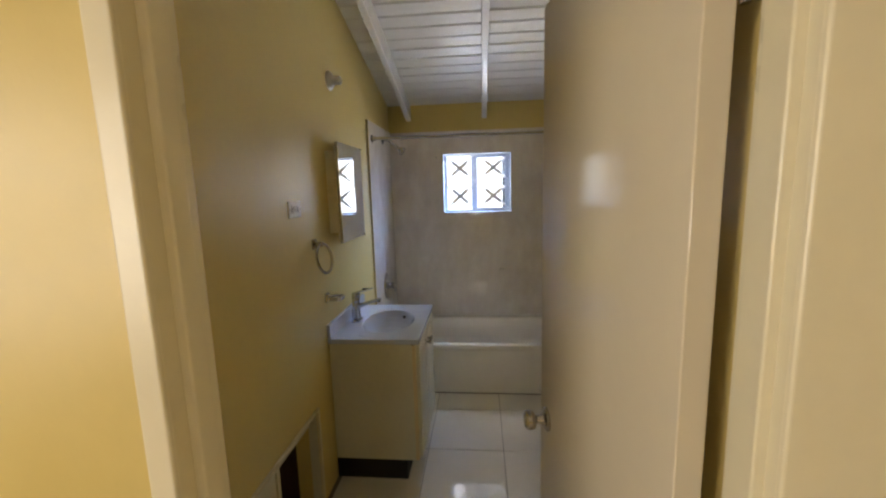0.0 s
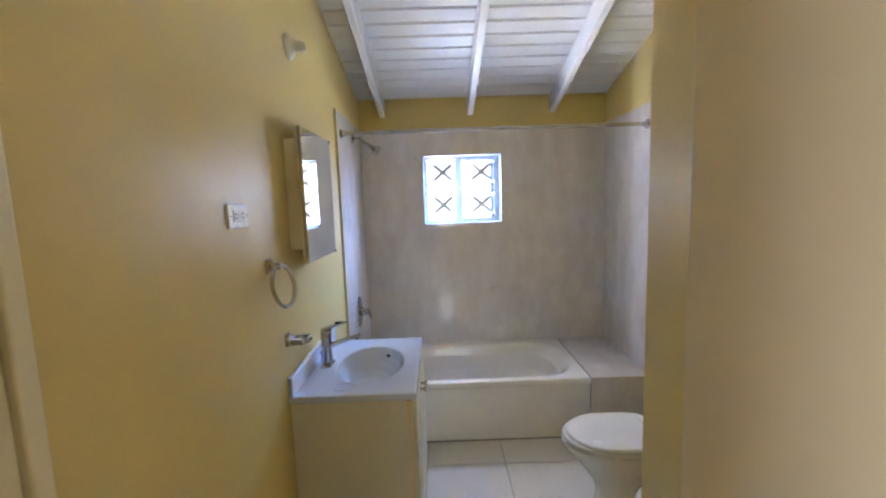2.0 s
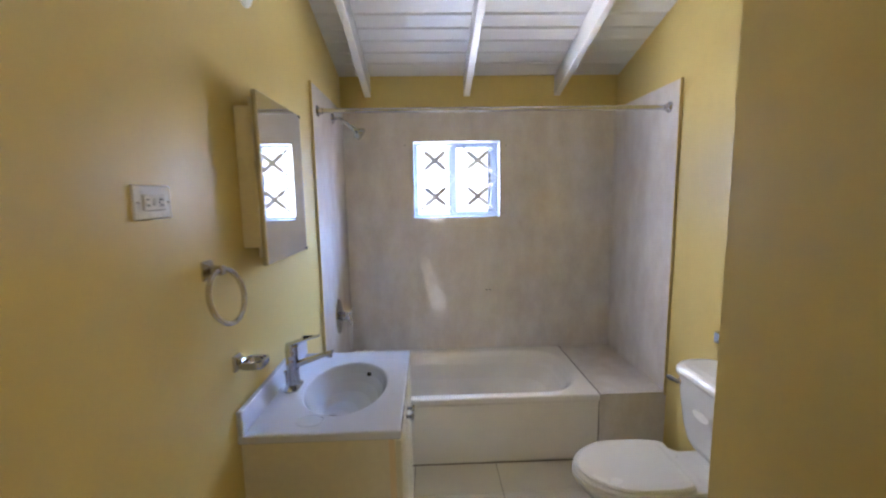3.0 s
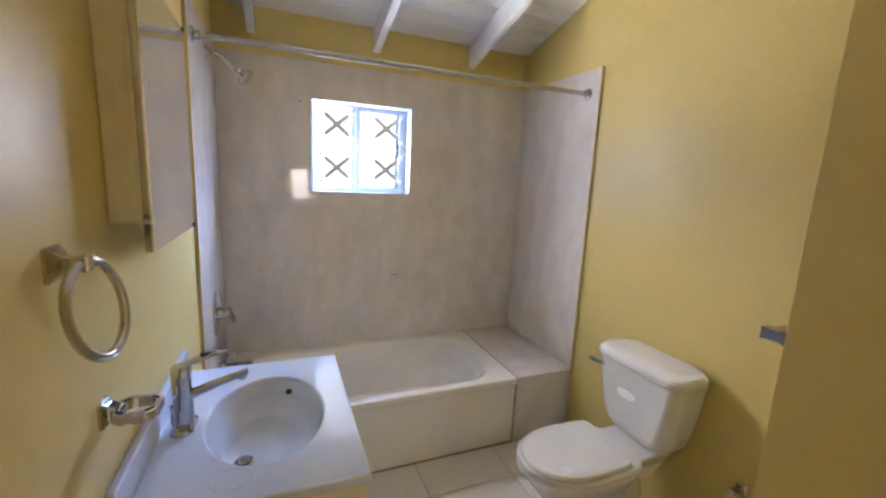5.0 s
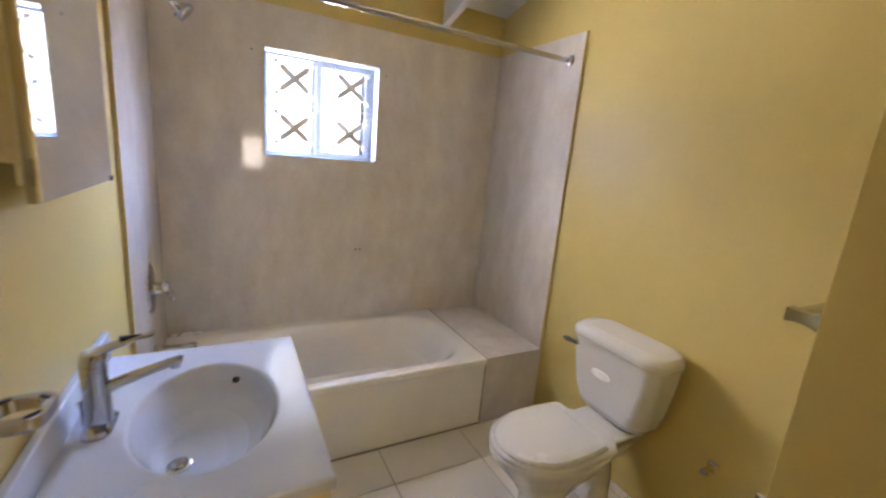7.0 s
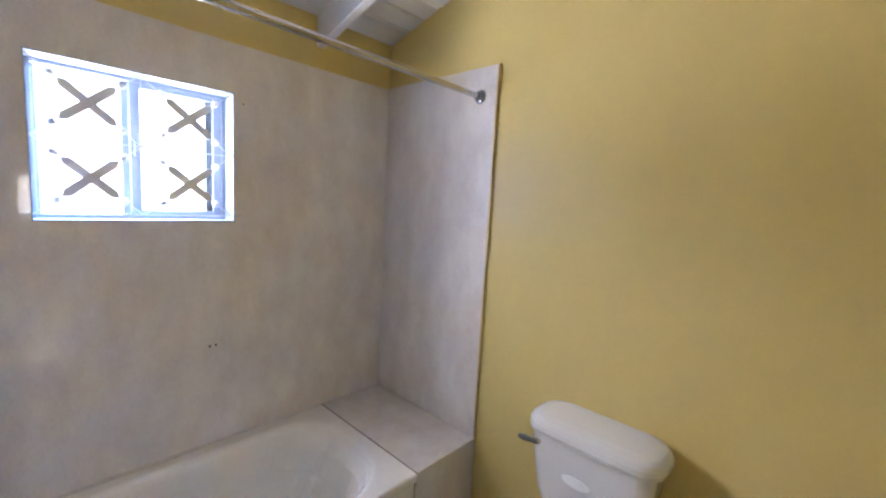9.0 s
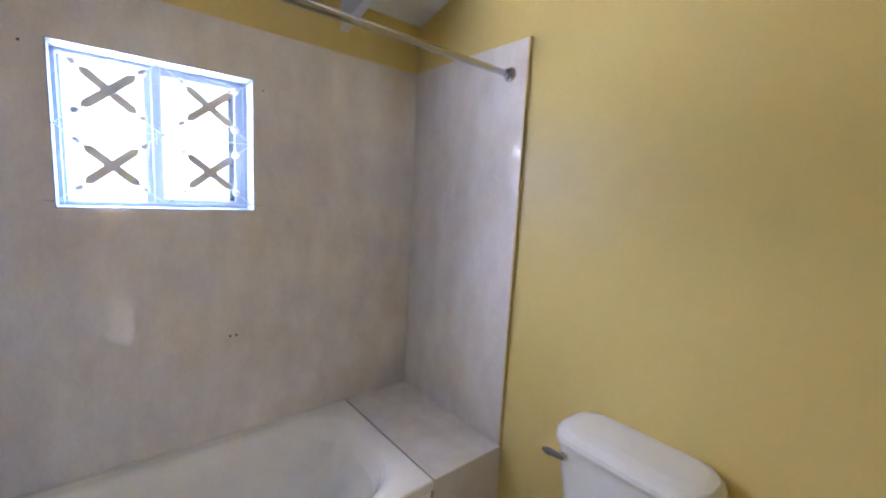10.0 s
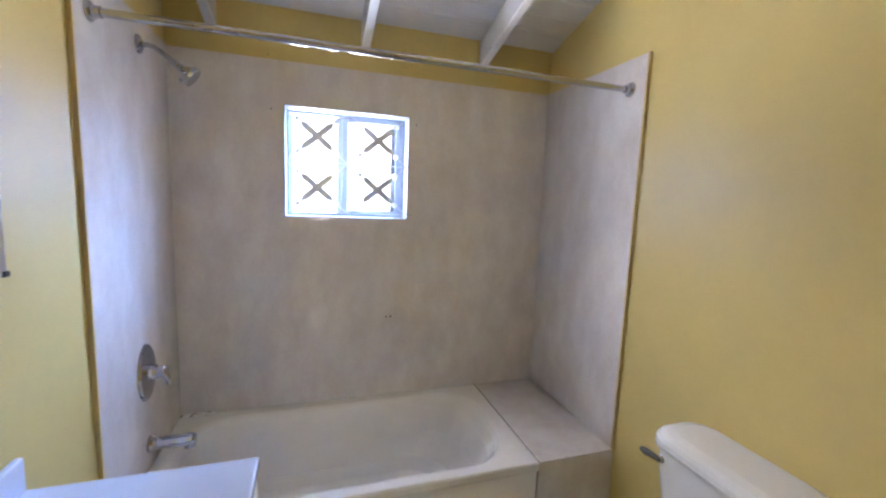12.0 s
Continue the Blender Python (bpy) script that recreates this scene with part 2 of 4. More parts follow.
def prism(bm, axis, a0, a1, outline):
    """A flat outline of (v, z) pushed along the axis from a0 to a1."""
    def at(a, v, z):
        return Vector((a, v, z)) if axis == "x" else Vector((v, a, z))
    return loft(bm, [[at(a0, v, z) for v, z in outline], [at(a1, v, z) for v, z in outline]])


# ---- plan ----
XL, XR, YB, YD0, YD1 = -0.85, 1.05, 3.775, 0.48, 0.56
CEIL0, SLOPE = 2.315, 0.28
JUT_X, JUT_Y = 0.30, 1.648
TUB_Y, TUB_X1, RIM = 3.018, 0.674, 0.398


def ceil_z(y):
    return CEIL0 + SLOPE * (YB - y)


# ---- structure ----
LOUV_Y0, LOUV_Y1, LOUV_Z = 0.60, 1.094, 2.03
HATCH = (1.20, 1.845, 0.03, 0.515)

bm = bmesh.new()
holed_wall(bm, "x", XL - 0.12, XL, YD1, YB, 0, 2.2, [(LOUV_Y0, LOUV_Y1, 0, LOUV_Z), HATCH])
prism(bm, "x", XL - 0.12, XL, [(YD1, 2.2), (YB, 2.2), (YB, ceil_z(YB) + 0.05), (YD1, ceil_z(YD1) + 0.05)])
structure("wall_west", bm, YELLOW, "yellow painted plaster wall with satin sheen", "wall")

bm = bmesh.new()
prism(bm, "x", XR, XR + 0.12, [(JUT_Y - 0.1, 0), (YB, 0), (YB, ceil_z(YB) + 0.05), (JUT_Y - 0.1, ceil_z(JUT_Y - 0.1) + 0.05)])
structure("wall_east", bm, YELLOW, "yellow painted plaster wall behind the toilet", "wall")

bm = bmesh.new()
holed_wall(bm, "y", YB, YB + 0.15, XL - 0.12, XR + 0.12, 0, 2.45, [(WIN_X0, WIN_X1, WIN_Z0, WIN_Z1)])
structure("wall_north", bm, YELLOW, "yellow painted end wall with a small window", "wall")

bm = bmesh.new()
prism(bm, "x", JUT_X, XR + 0.12, [(YD1, 0), (JUT_Y, 0), (JUT_Y, ceil_z(JUT_Y) + 0.05), (YD1, ceil_z(YD1) + 0.05)])
bmesh.ops.bevel(bm, geom=[e for e in bm.edges if all(abs(v.co.x - JUT_X) < 1e-4 and abs(v.co.y - JUT_Y) < 1e-4 for v in e.verts)], offset=0.0015, segments=2, profile=0.5, affect="EDGES")
structure("wall_closet_corner", bm, YELLOW, "yellow painted wall corner that juts in beside the door", "wall")

DOOR_X0, DOOR_X1, DOOR_Z = -0.397, 0.269, 2.05
bm = bmesh.new()
holed_wall(bm, "y", YD0, YD1, -2.0, 1.7, 0, 2.6, [(DOOR_X0 - 0.021, DOOR_X1 + 0.021, 0, DOOR_Z + 0.02)])
add_box(bm, XL - 0.12, XR + 0.12, YD0, YD1, 2.6, ceil_z(YD1) + 0.05)
structure("wall_south", bm, YELLOW, "yellow painted wall round the bathroom doorway", "wall")

bm = bmesh.new()
holed_wall(bm, "y", HALL_Y - 0.12, HALL_Y, -2.0, 1.7, 0, 2.6, [HALL_WIN])
structure("wall_hall_south", bm, YELLOW, "yellow painted hall wall with a small window", "wall")
# The window in this unseen wall is added to let in extra light.
bm = bmesh.new()
holed_wall(bm, "x", -2.12, -2.0, HALL_Y - 0.12, 0.48, 0, 2.6, [(-1.55, -0.55, 0.95, 2.05)])
structure("wall_hall_west", bm, YELLOW, "unseen yellow hall wall with a window added for light", "wall")
structure("wall_hall_east", boxm(1.7, 1.82, HALL_Y - 0.12, 0.48, 0, 2.6), YELLOW, "plain yellow hall wall", "wall")
structure("ceiling_hall", boxm(-2.0, 1.7, HALL_Y, YD0, 2.6, 2.7), CEIL_WHITE, "plain white hall ceiling", "ceiling")
structure("floor_hall", boxm(-2.0, 1.7, HALL_Y, YD0 + 0.07, -0.12, 0.0), HALL_FLOOR, "pale tiled hall floor", "floor")
structure("ground", boxm(-300, 300, -300, 600, -0.25, -0.121), GROUND, "pale concrete ground outside the window", "ground")

floor = structure("floor", boxm(XL - 0.12, XR + 0.1, YD0 + 0.07, YB + 0.1, -0.12, -0.004), GROUT, "bathroom floor of large pale polished tiles", "floor")

# ceiling of boards across, on exposed rafters
bm = bmesh.new()
add_pitch = 0.1065
y1 = 3.629
edges_y = [YB + 0.0] + [y1 - i * add_pitch for i in range(40) if y1 - i * add_pitch > YD0 + 0.02] + [YD0 - 0.05]
for ya, yb in zip(edges_y, edges_y[1:]):
    g, cham = 0.007, 0.007
    outline = [(yb + g / 2, ceil_z(yb) + cham), (yb + g / 2 + cham, ceil_z(yb + cham)), (ya - g / 2 - cham, ceil_z(ya - cham)), (ya - g / 2, ceil_z(ya) + cham), (ya - g / 2, ceil_z(ya) + 0.018), (yb + g / 2, ceil_z(yb) + 0.018)]
    prism(bm, "x", XL, XR, outline)
prism(bm, "x", XL - 0.1, XR + 0.1, [(YD0, ceil_z(YD0) + 0.019), (YB + 0.1, ceil_z(YB + 0.1) + 0.019), (YB + 0.1, ceil_z(YB + 0.1) + 0.06), (YD0, ceil_z(YD0) + 0.06)])
structure("ceiling", bm, CEIL_WHITE, "sloping white painted ceiling of narrow boards", "ceiling")

for xc in (-0.665, 0.008, 0.632):
    bm = bmesh.new()
    prism(bm, "x", xc - 0.021, xc + 0.021, [(YD1 - 0.02, ceil_z(YD1 - 0.02) - 0.13), (YB + 0.002, ceil_z(YB) - 0.13), (YB + 0.002, ceil_z(YB) + 0.002), (YD1 - 0.02, ceil_z(YD1 - 0.02) + 0.002)])
    bmesh.ops.bevel(bm, geom=[e for e in bm.edges if e.calc_length() > 1], offset=0.004, segments=2, profile=0.5, affect="EDGES")
    structure("ceiling_beam", bm, CEIL_WHITE, "white painted exposed roof beam", "beam")


# ---- doorway ----
def frame_side(x_face, sign, name, y_stop0, y_stop1, y_back, wide, rabbet):
    """Jamb, stop and flush hall casing; sign points into the opening."""
    e = thing(name, (x_face, YD0, 0), "cream painted door jamb with moulded stop", "door frame")
    o = lambda a, b: (min(a, b), max(a, b))
    j0, j1 = o(x_face - sign * 0.02, x_face)
    part("jamb", boxm(j0, j1, YD0 - 0.012, y_stop1, 0, DOOR_Z, 0.003, 3), CREAM, e)
    r0, r1 = o(x_face - sign * 0.02, x_face - sign * rabbet)
    part("rabbet", boxm(r0, r1, y_stop1 + 0.0005, y_back, 0, DOOR_Z, 0.002), CREAM, e)
    s0, s1 = o(x_face - sign * 0.002, x_face + sign * 0.013)
    part("door_stop", boxm(s0, s1, y_stop0, y_stop1, 0, DOOR_Z, 0.003, 3), CREAM, e)
    c0, c1 = o(x_face - sign * 0.0005, x_face - sign * wide)
    part("casing", boxm(c0, c1, YD0 - 0.016, YD0, 0, DOOR_Z + 0.055, 0.004, 3), CREAM, e)
    bead0, bead1 = o(x_face - sign * (wide + 0.001), x_face - sign * (wide + 0.006))
    part("paint_edge", boxm(bead0, bead1, YD0 - 0.006, YD0, 0, DOOR_Z + 0.055, 0.002, 2), CREAM, e)
    return e


tagged(frame_side(DOOR_X0, 1, "door_frame", 0.495, 0.527, 0.557, 0.036, 0.0), kind="structure")
tagged(frame_side(DOOR_X1, -1, "door_frame", 0.487, 0.531, 0.584, 0.120, 0.016), kind="structure")
e = thing("door_frame_head", (0, YD0, DOOR_Z), "cream painted head of the door frame", "door frame")
tagged(e, kind="structure")
part("head_jamb", boxm(DOOR_X0 - 0.02, DOOR_X1 + 0.02, YD0 - 0.012, YD1 - 0.003, DOOR_Z, DOOR_Z + 0.02), CREAM, e)

P_HINGE, P_FREE = Vector((0.223, 0.583, 0)), Vector((0.138, 1.207, 0))
door_dir = (P_FREE - P_HINGE).normalized()
door_len = (P_FREE - P_HINGE).length
door_n = Vector((-door_dir.y, door_dir.x, 0))
DOOR_M = Matrix.Translation(P_HINGE) @ Matrix(((door_dir.x, door_n.x, 0, 0), (door_dir.y, door_n.y, 0, 0), (0, 0, 1, 0), (0, 0, 0, 1)))
door = thing("door_1", (0, 0, 0), "cream gloss flush door standing open into the bathroom", "door")
tagged(door, kind="structure")


def door_part(name, bm, m, parent, label=""):
    bmesh.ops.transform(bm, matrix=DOOR_M, verts=bm.verts)
    return part(name, bm, m, parent, label)


door_part("leaf", boxm(0, door_len, -0.040, 0, 0.008, 2.035, 0.002), DOOR_PAINT, door)
KX, KZ = door_len - 0.062, 0.93
for s, y0 in ((1, 0.0), (-1, -0.040)):
    door_part("door_knob", lathem((KX, y0, KZ), (0, s, 0), [(0.033, 0), (0.033, 0.003), (0.028, 0.008), (0.014, 0.012), (0.011, 0.03), (0.013, 0.034), (0.024, 0.038), (0.0275, 0.048), (0.0265, 0.058), (0.022, 0.0635), (0.012, 0.066), (0, 0.0655)]), NICKEL, door, "round brushed nickel door knob")
door_part("latch_plate", boxm(door_len, door_len + 0.0015, -0.029, -0.006, KZ - 0.028, KZ + 0.028), NICKEL, door)
for z in (0.25, 1.78):
    door_part("hinge", lathem((-0.004, -0.046, z), (0, 0, 1), [(0.006, 0), (0.006, 0.09)], seg=12), NICKEL, door)


# ---- louvred closet in the west wall ----
def louvre_closet():
    e = thing("louvre_closet_door", (XL, LOUV_Y0, 0), "cream painted louvred folding closet door, closed", "closet door")
    x0, x1 = XL - 0.01, XL + 0.02
    st = 0.045
    part("stile", boxm(x0, x1, LOUV_Y0 + 0.004, LOUV_Y0 + st, 0.012, LOUV_Z - 0.006, 0.003), CREAM, e)
    part("stile", boxm(x0, x1, LOUV_Y1 - st, LOUV_Y1 - 0.004, 0.012, LOUV_Z - 0.006, 0.003), CREAM, e)
    for za, zb in ((0.012, 0.11), (LOUV_Z - 0.09, LOUV_Z - 0.006)):
        part("rail", boxm(x0, x1, LOUV_Y0 + st, LOUV_Y1 - st, za, zb, 0.002), CREAM, e)
    pitch = 0.0267
    n = int((LOUV_Z - 0.09 - 0.11) / pitch)
    mesh = None
    for i in range(n):
        z = 0.11 + pitch * (i + 0.5)
        if mesh is None:
            bm = boxm(-0.018, 0.018, LOUV_Y0 + st, LOUV_Y1 - st, -0.003, 0.003, 0.0015, 1)
            bmesh.ops.transform(bm, matrix=pose(0, 0, 0, 0, 58, 0), verts=bm.verts)
            bmesh.ops.translate(bm, verts=bm.verts, vec=((x0 + x1) / 2, 0, z))
            s = part("slat", bm, CREAM, e)
            mesh, z_first = s.data, z
        else:
            s = new("slat", mesh)
            s.parent = e
            s.location.z = z - z_first
    c = thing("closet_casing", (XL, LOUV_Y1, 0), "cream painted casing strip beside the louvred closet", "trim")
    tagged(c, kind="structure")
    part("casing", boxm(XL, XL + 0.028, LOUV_Y1 + 0.002, LOUV_Y1 + 0.033, 0, LOUV_Z + 0.3, 0.004), CREAM, c)
    part("catch", boxm(XL + 0.018, XL + 0.024, LOUV_Y1 - 0.008, LOUV_Y1 + 0.006, 1.085, 1.10, 0.002), NICKEL, c, "small door catch")
    part("casing", boxm(XL, XL + 0.028, YD1 + 0.001, LOUV_Y1 + 0.002, LOUV_Z, LOUV_Z + 0.05, 0.004), CREAM, c)
    # Unseen walls added so that no daylight leaks in through the louvres.
    bm = boxm(XL - 0.7, XL - 0.65, YD1, LOUV_Y1 + 0.10, 0, 2.25)
    add_box(bm, XL - 0.65, XL - 0.121, LOUV_Y1 + 0.06, LOUV_Y1 + 0.10, 0, 2.25)
    add_box(bm, XL - 0.7, XL - 0.121, YD1, LOUV_Y1 + 0.10, 2.25, 2.3)
    add_box(bm, XL - 0.7, XL - 0.121, YD1, LOUV_Y1 + 0.10, -0.12, 0)
    structure("wall_closet_inside", bm, YELLOW, "unseen yellow walls added behind the louvres to keep daylight out", "wall")


louvre_closet()


# ---- plumbing hatch low in the west wall ----
def hatch():
    y0, y1, z0, z1 = HATCH
    e = thing("plumbing_hatch", (XL, y0, z0), "open plumbing access hole with narrow cream trim", "access hatch")
    tagged(e, kind="structure")
    t = 0.016
    for n_, b in (("trim_strip", (y0 - t, y1 + t, z1, z1 + t)), ("trim_strip", (y1, y1 + t, z0, z1)), ("trim_strip", (y0 - t, y0, z0, z1)), ("trim_strip", (y0 - t, y1 + t, z0 - t, z0))):
        part(n_, boxm(XL, XL + 0.012, *b, 0.003), CREAM, e)
    x_in = XL - 0.045
    part("recess_back", boxm(XL - 0.34, XL - 0.32, y0 - 0.03, y1 + 0.03, -0.1, z1 + 0.1), DARK_WOOD, e, "dark brown back of the hole")
    # Boards added round the cavity to keep outdoor light out of it.
    for b in ((y0 - 0.03, y0 - 0.005, -0.1, z1 + 0.1), (y1 + 0.005, y1 + 0.03, -0.1, z1 + 0.1), (y0 - 0.005, y1 + 0.005, z1 + 0.08, z1 + 0.1), (y0 - 0.005, y1 + 0.005, -0.1, 0.0)):
        part("recess_board", boxm(XL - 0.32, XL - 0.121, *b), DARK_WOOD, e, "dark board added to keep daylight out of the hole")
    part("recess_side", boxm(x_in, XL - 0.001, y1 - 0.004, y1, z0, z1), CABINET, e)
    part("recess_side", boxm(x_in, XL - 0.001, y0, y0 + 0.004, z0, z1), CABINET, e)
    part("recess_top", boxm(x_in, XL - 0.001, y0 + 0.004, y1 - 0.004, z1 - 0.004, z1), CABINET, e)
    part("inner_stile", boxm(x_in - 0.02, x_in, HATCH_STUD - 0.012, HATCH_STUD + 0.012, z0, 0.432, 0.002), CABINET, e)
    part("inner_rail", boxm(x_in - 0.02, x_in, y0, y1, 0.432, z1 + 0.1, 0.002), CABINET, e)
    part("inner_panel", boxm(x_in - 0.02, x_in - 0.01, y0 - 0.05, HATCH_STUD - 0.012, 0, 0.432), CABINET, e)
    part("bolt", lathem((XL - 0.012, y1 - 0.05, z1 - 0.012), (0, 0, -1), [(0.008, 0), (0.008, 0.012), (0.005, 0.016)], seg=10), BLACK, e)


HATCH_STUD = 1.537
hatch()


# ---- bath surround ----
PT = 0.011
HOLES = ((0.138, 0.836, 0.005), (0.162, 0.836, 0.005), (-0.424, 1.863, 0.004), (0.274, 1.852, 0.0032), (-0.435, 2.105, 0.003))
bm = bmesh.new()
holed_wall(bm, "y", YB - PT, YB - 0.0005, XL + 0.001, XR - 0.001, RIM - 0.02, 2.085, [(WIN_X0, WIN_X1, WIN_Z0, WIN_Z1)])
back_panel = thing("bath_back_panel", (0, YB, RIM), "grey stone-look panel glued behind the bathtub", "wall panel")
tagged(back_panel, kind="structure")
part("sheet", bm, PANEL, back_panel, smooth=False)
for hx, hz, hr in HOLES:
    part("screw_hole", lathem((hx, YB - PT - 0.0008, hz), (0, 1, 0), [(hr, 0), (hr, 0.002)], seg=10), BLACK, back_panel, "small dark screw hole")
for x, y_in, nm in ((XL, 1, "bath_west_panel"), (XR, -1, "bath_east_panel")):
    p = thing(nm, (x, TUB_Y, RIM), "grey stone-look side panel with painted edge", "wall panel")
    tagged(p, kind="structure")
    a, b = sorted((x + y_in * 0.0005, x + y_in * PT))
    part("sheet", boxm(a, b, TUB_Y + 0.012, YB - PT - 0.0005, RIM - 0.02, 2.09), PANEL, p, smooth=False)
    a2, b2 = sorted((x, x + y_in * (PT + 0.002)))
    part("edge_strip", boxm(a2, b2, TUB_Y + 0.004, TUB_Y + 0.0118, RIM - 0.02, 2.092), PANEL_EDGE, p, "ochre painted edge")
    cx = x + y_in * (PT + 0.0005)
    a3, b3 = sorted((cx, cx + y_in * 0.004))
    for za, zb in ((0.50, 0.58), (0.66, 0.86), (1.10, 1.42), (1.66, 2.04)):
        part("caulk_line", boxm(a3, b3, YB - PT - 0.0045, YB - PT - 0.0004, za, zb, 0.0012, 1), CERAMIC, p, "uneven white caulk in the corner")


# ---- bathtub ----
def bathtub():
    e = thing("bathtub", (0, TUB_Y, 0), "aged white alcove bathtub with plain apron", "bathtub")
    x0, x1, y0, y1 = XL + 0.004, TUB_X1 - 0.0015, TUB_Y, YB - PT - 0.001
    cx, cy, hx, hy = (x0 + x1) / 2, (y0 + y1) / 2, (x1 - x0) / 2, (y1 - y0) / 2
    bm = bmesh.new()
    N = 10
    icx, icy = cx + 0.0, cy - 0.005
    loops = [
        rounded(cx, cy + 0.007, hx - 0.001, hy - 0.007, 0.004, 0.0, N),
        rounded(cx, cy + 0.007, hx - 0.001, hy - 0.007, 0.004, RIM - 0.052, N),
        rounded(cx, cy + 0.006, hx - 0.001, hy - 0.006, 0.004, RIM - 0.043, N),
        rounded(cx, cy + 0.001, hx, hy - 0.001, 0.006, RIM - 0.039, N),
        rounded(cx, cy, hx, hy, 0.006, RIM - 0.034, N),
        rounded(cx, cy, hx, hy, 0.008, RIM - 0.010, N),
        rounded(cx, cy, hx - 0.004, hy - 0.004, 0.010, RIM - 0.002, N),
        rounded(cx, cy, hx - 0.012, hy - 0.012, 0.012, RIM, N),
        rounded(icx, icy, hx - 0.045, hy - 0.050, 0.22, RIM - 0.001, N),
        rounded(icx, icy, hx - 0.060, hy - 0.060, 0.22, RIM - 0.004, N),
        rounded(icx, icy, hx - 0.077, hy - 0.071, 0.215, RIM - 0.013, N),
        rounded(icx - 0.004, icy, hx - 0.092, hy - 0.080, 0.21, RIM - 0.032, N),
        rounded(icx - 0.014, icy, hx - 0.115, hy - 0.092, 0.20, RIM - 0.08, N),
        rounded(icx - 0.03, icy, hx - 0.145, hy - 0.108, 0.19, RIM - 0.18, N),
        rounded(icx - 0.05, icy, hx - 0.20, hy - 0.14, 0.19, RIM - 0.30, N),
        rounded(icx - 0.06, icy, hx - 0.26, hy - 0.19, 0.15, RIM - 0.335, N),
        rounded(icx - 0.06, icy, hx - 0.34, hy - 0.26, 0.08, RIM - 0.343, N),
    ]
    loft(bm, loops)
    part("tub_shell", bm, TUB_WHITE, e)
    part("drain", lathem((x0 + 0.36, icy, RIM - 0.3435), (0, 0, 1), [(0.032, 0), (0.032, 0.003), (0.024, 0.004), (0, 0.002)]), CHROME, e, "chrome tub drain")
    part("floor_caulk", boxm(x0, x1, TUB_Y + 0.0045, TUB_Y + 0.0115, 0.0, 0.005), GROUT, e, "dark caulk line at the floor")
    return e


bathtub()

ledge = thing("tub_ledge", (TUB_X1, TUB_Y, 0), "boxed ledge clad in grey stone-look panel beside the bathtub", "ledge")
tagged(ledge, kind="structure")
part("front_panel", boxm(TUB_X1 + 0.0005, XR - 0.0005, TUB_Y + 0.006, TUB_Y + 0.016, 0, RIM - 0.0105), PANEL, ledge, smooth=False)
part("top_panel", boxm(TUB_X1 + 0.0012, XR - PT - 0.001, TUB_Y + 0.001, YB - PT - 0.001, RIM - 0.010, RIM + 0.001, 0.0015), PANEL, ledge, smooth=False)
part("joint", boxm(TUB_X1 - 0.003, TUB_X1 + 0.003, TUB_Y + 0.010, YB - PT - 0.001, RIM - 0.03, RIM - 0.0025), GROUT, ledge, "dark open joint along the bathtub")


# ---- window ----
def window():
    e = thing("window_1", (WIN_X0, YB, WIN_Z0), "small pale aluminium sliding window, closed", "window")
    tagged(e, kind="structure")
    y0, y1 = YB + 0.085, YB + 0.135
    r = 0.004
    for b in ((WIN_X0, WIN_X0 + r, YB - PT, YB + 0.15, WIN_Z0, WIN_Z1), (WIN_X1 - r, WIN_X1, YB - PT, YB + 0.15, WIN_Z0, WIN_Z1), (WIN_X0 + r, WIN_X1 - r, YB - PT, YB + 0.15, WIN_Z0, WIN_Z0 + r), (WIN_X0 + r, WIN_X1 - r, YB - PT, YB + 0.15, WIN_Z1 - r, WIN_Z1)):
        part("reveal", boxm(*b), PLASTER, e, smooth=False)
    f = 0.014
    X0, X1, Z0, Z1 = WIN_X0 + r, WIN_X1 - r, WIN_Z0 + r, WIN_Z1 - r
    part("window_frame", boxm(X0, X0 + f, y0, y1, Z0, Z1, 0.002), ALU, e)
    part("window_frame", boxm(X1 - f, X1, y0, y1, Z0, Z1, 0.002), ALU, e)
    part("window_frame", boxm(X0 + f, X1 - f, y0, y1, Z0, Z0 + f, 0.002), ALU, e)
    part("window_frame", boxm(X0 + f, X1 - f, y0, y1, Z1 - f, Z1, 0.002), ALU, e)
    xm = -0.072
    for xa, xb, ya in ((xm - 0.045, X1 - f - 0.022, y0 + 0.027), (xm - 0.022, X1 - f, y0 + 0.004)):
        yb = ya + 0.018
        w, wz = 0.032, 0.018
        part("sash", boxm(xa, xa + w, ya, yb, Z0 + f, Z1 - f, 0.002), ALU, e)
        part("sash", boxm(xb - w, xb, ya, yb, Z0 + f, Z1 - f, 0.002), ALU, e)
        part("sash", boxm(xa + w, xb - w, ya, yb, Z0 + f, Z0 + f + wz, 0.002), ALU, e)
        part("sash", boxm(xa + w, xb - w, ya, yb, Z1 - f - wz, Z1 - f, 0.002), ALU, e)
        if ya > y0 + 0.01:
            continue
        pane = part("pane", boxm(xa + w - 0.004, xb - w + 0.004, ya + 0.007, ya + 0.011, Z0 + f + wz - 0.004, Z1 - f - wz + 0.004), GLASS, e, smooth=False)
        pane.visible_shadow = False
    part("sash", boxm(X0 + f, X0 + f + 0.010, y0 + 0.030, y0 + 0.040, Z0 + f, Z1 - f, 0.001), ALU, e)
    pane = part("pane", boxm(X0 + f + 0.008, xm - 0.044, y0 + 0.033, y0 + 0.037, Z0 + 0.002, Z1 - 0.002), GLASS, e, smooth=False)
    pane.visible_shadow = False
    part("latch", boxm(xm - 0.012, xm + 0.004, y0 - 0.006, y0 + 0.004, 1.60, 1.66, 0.003), ALU, e)


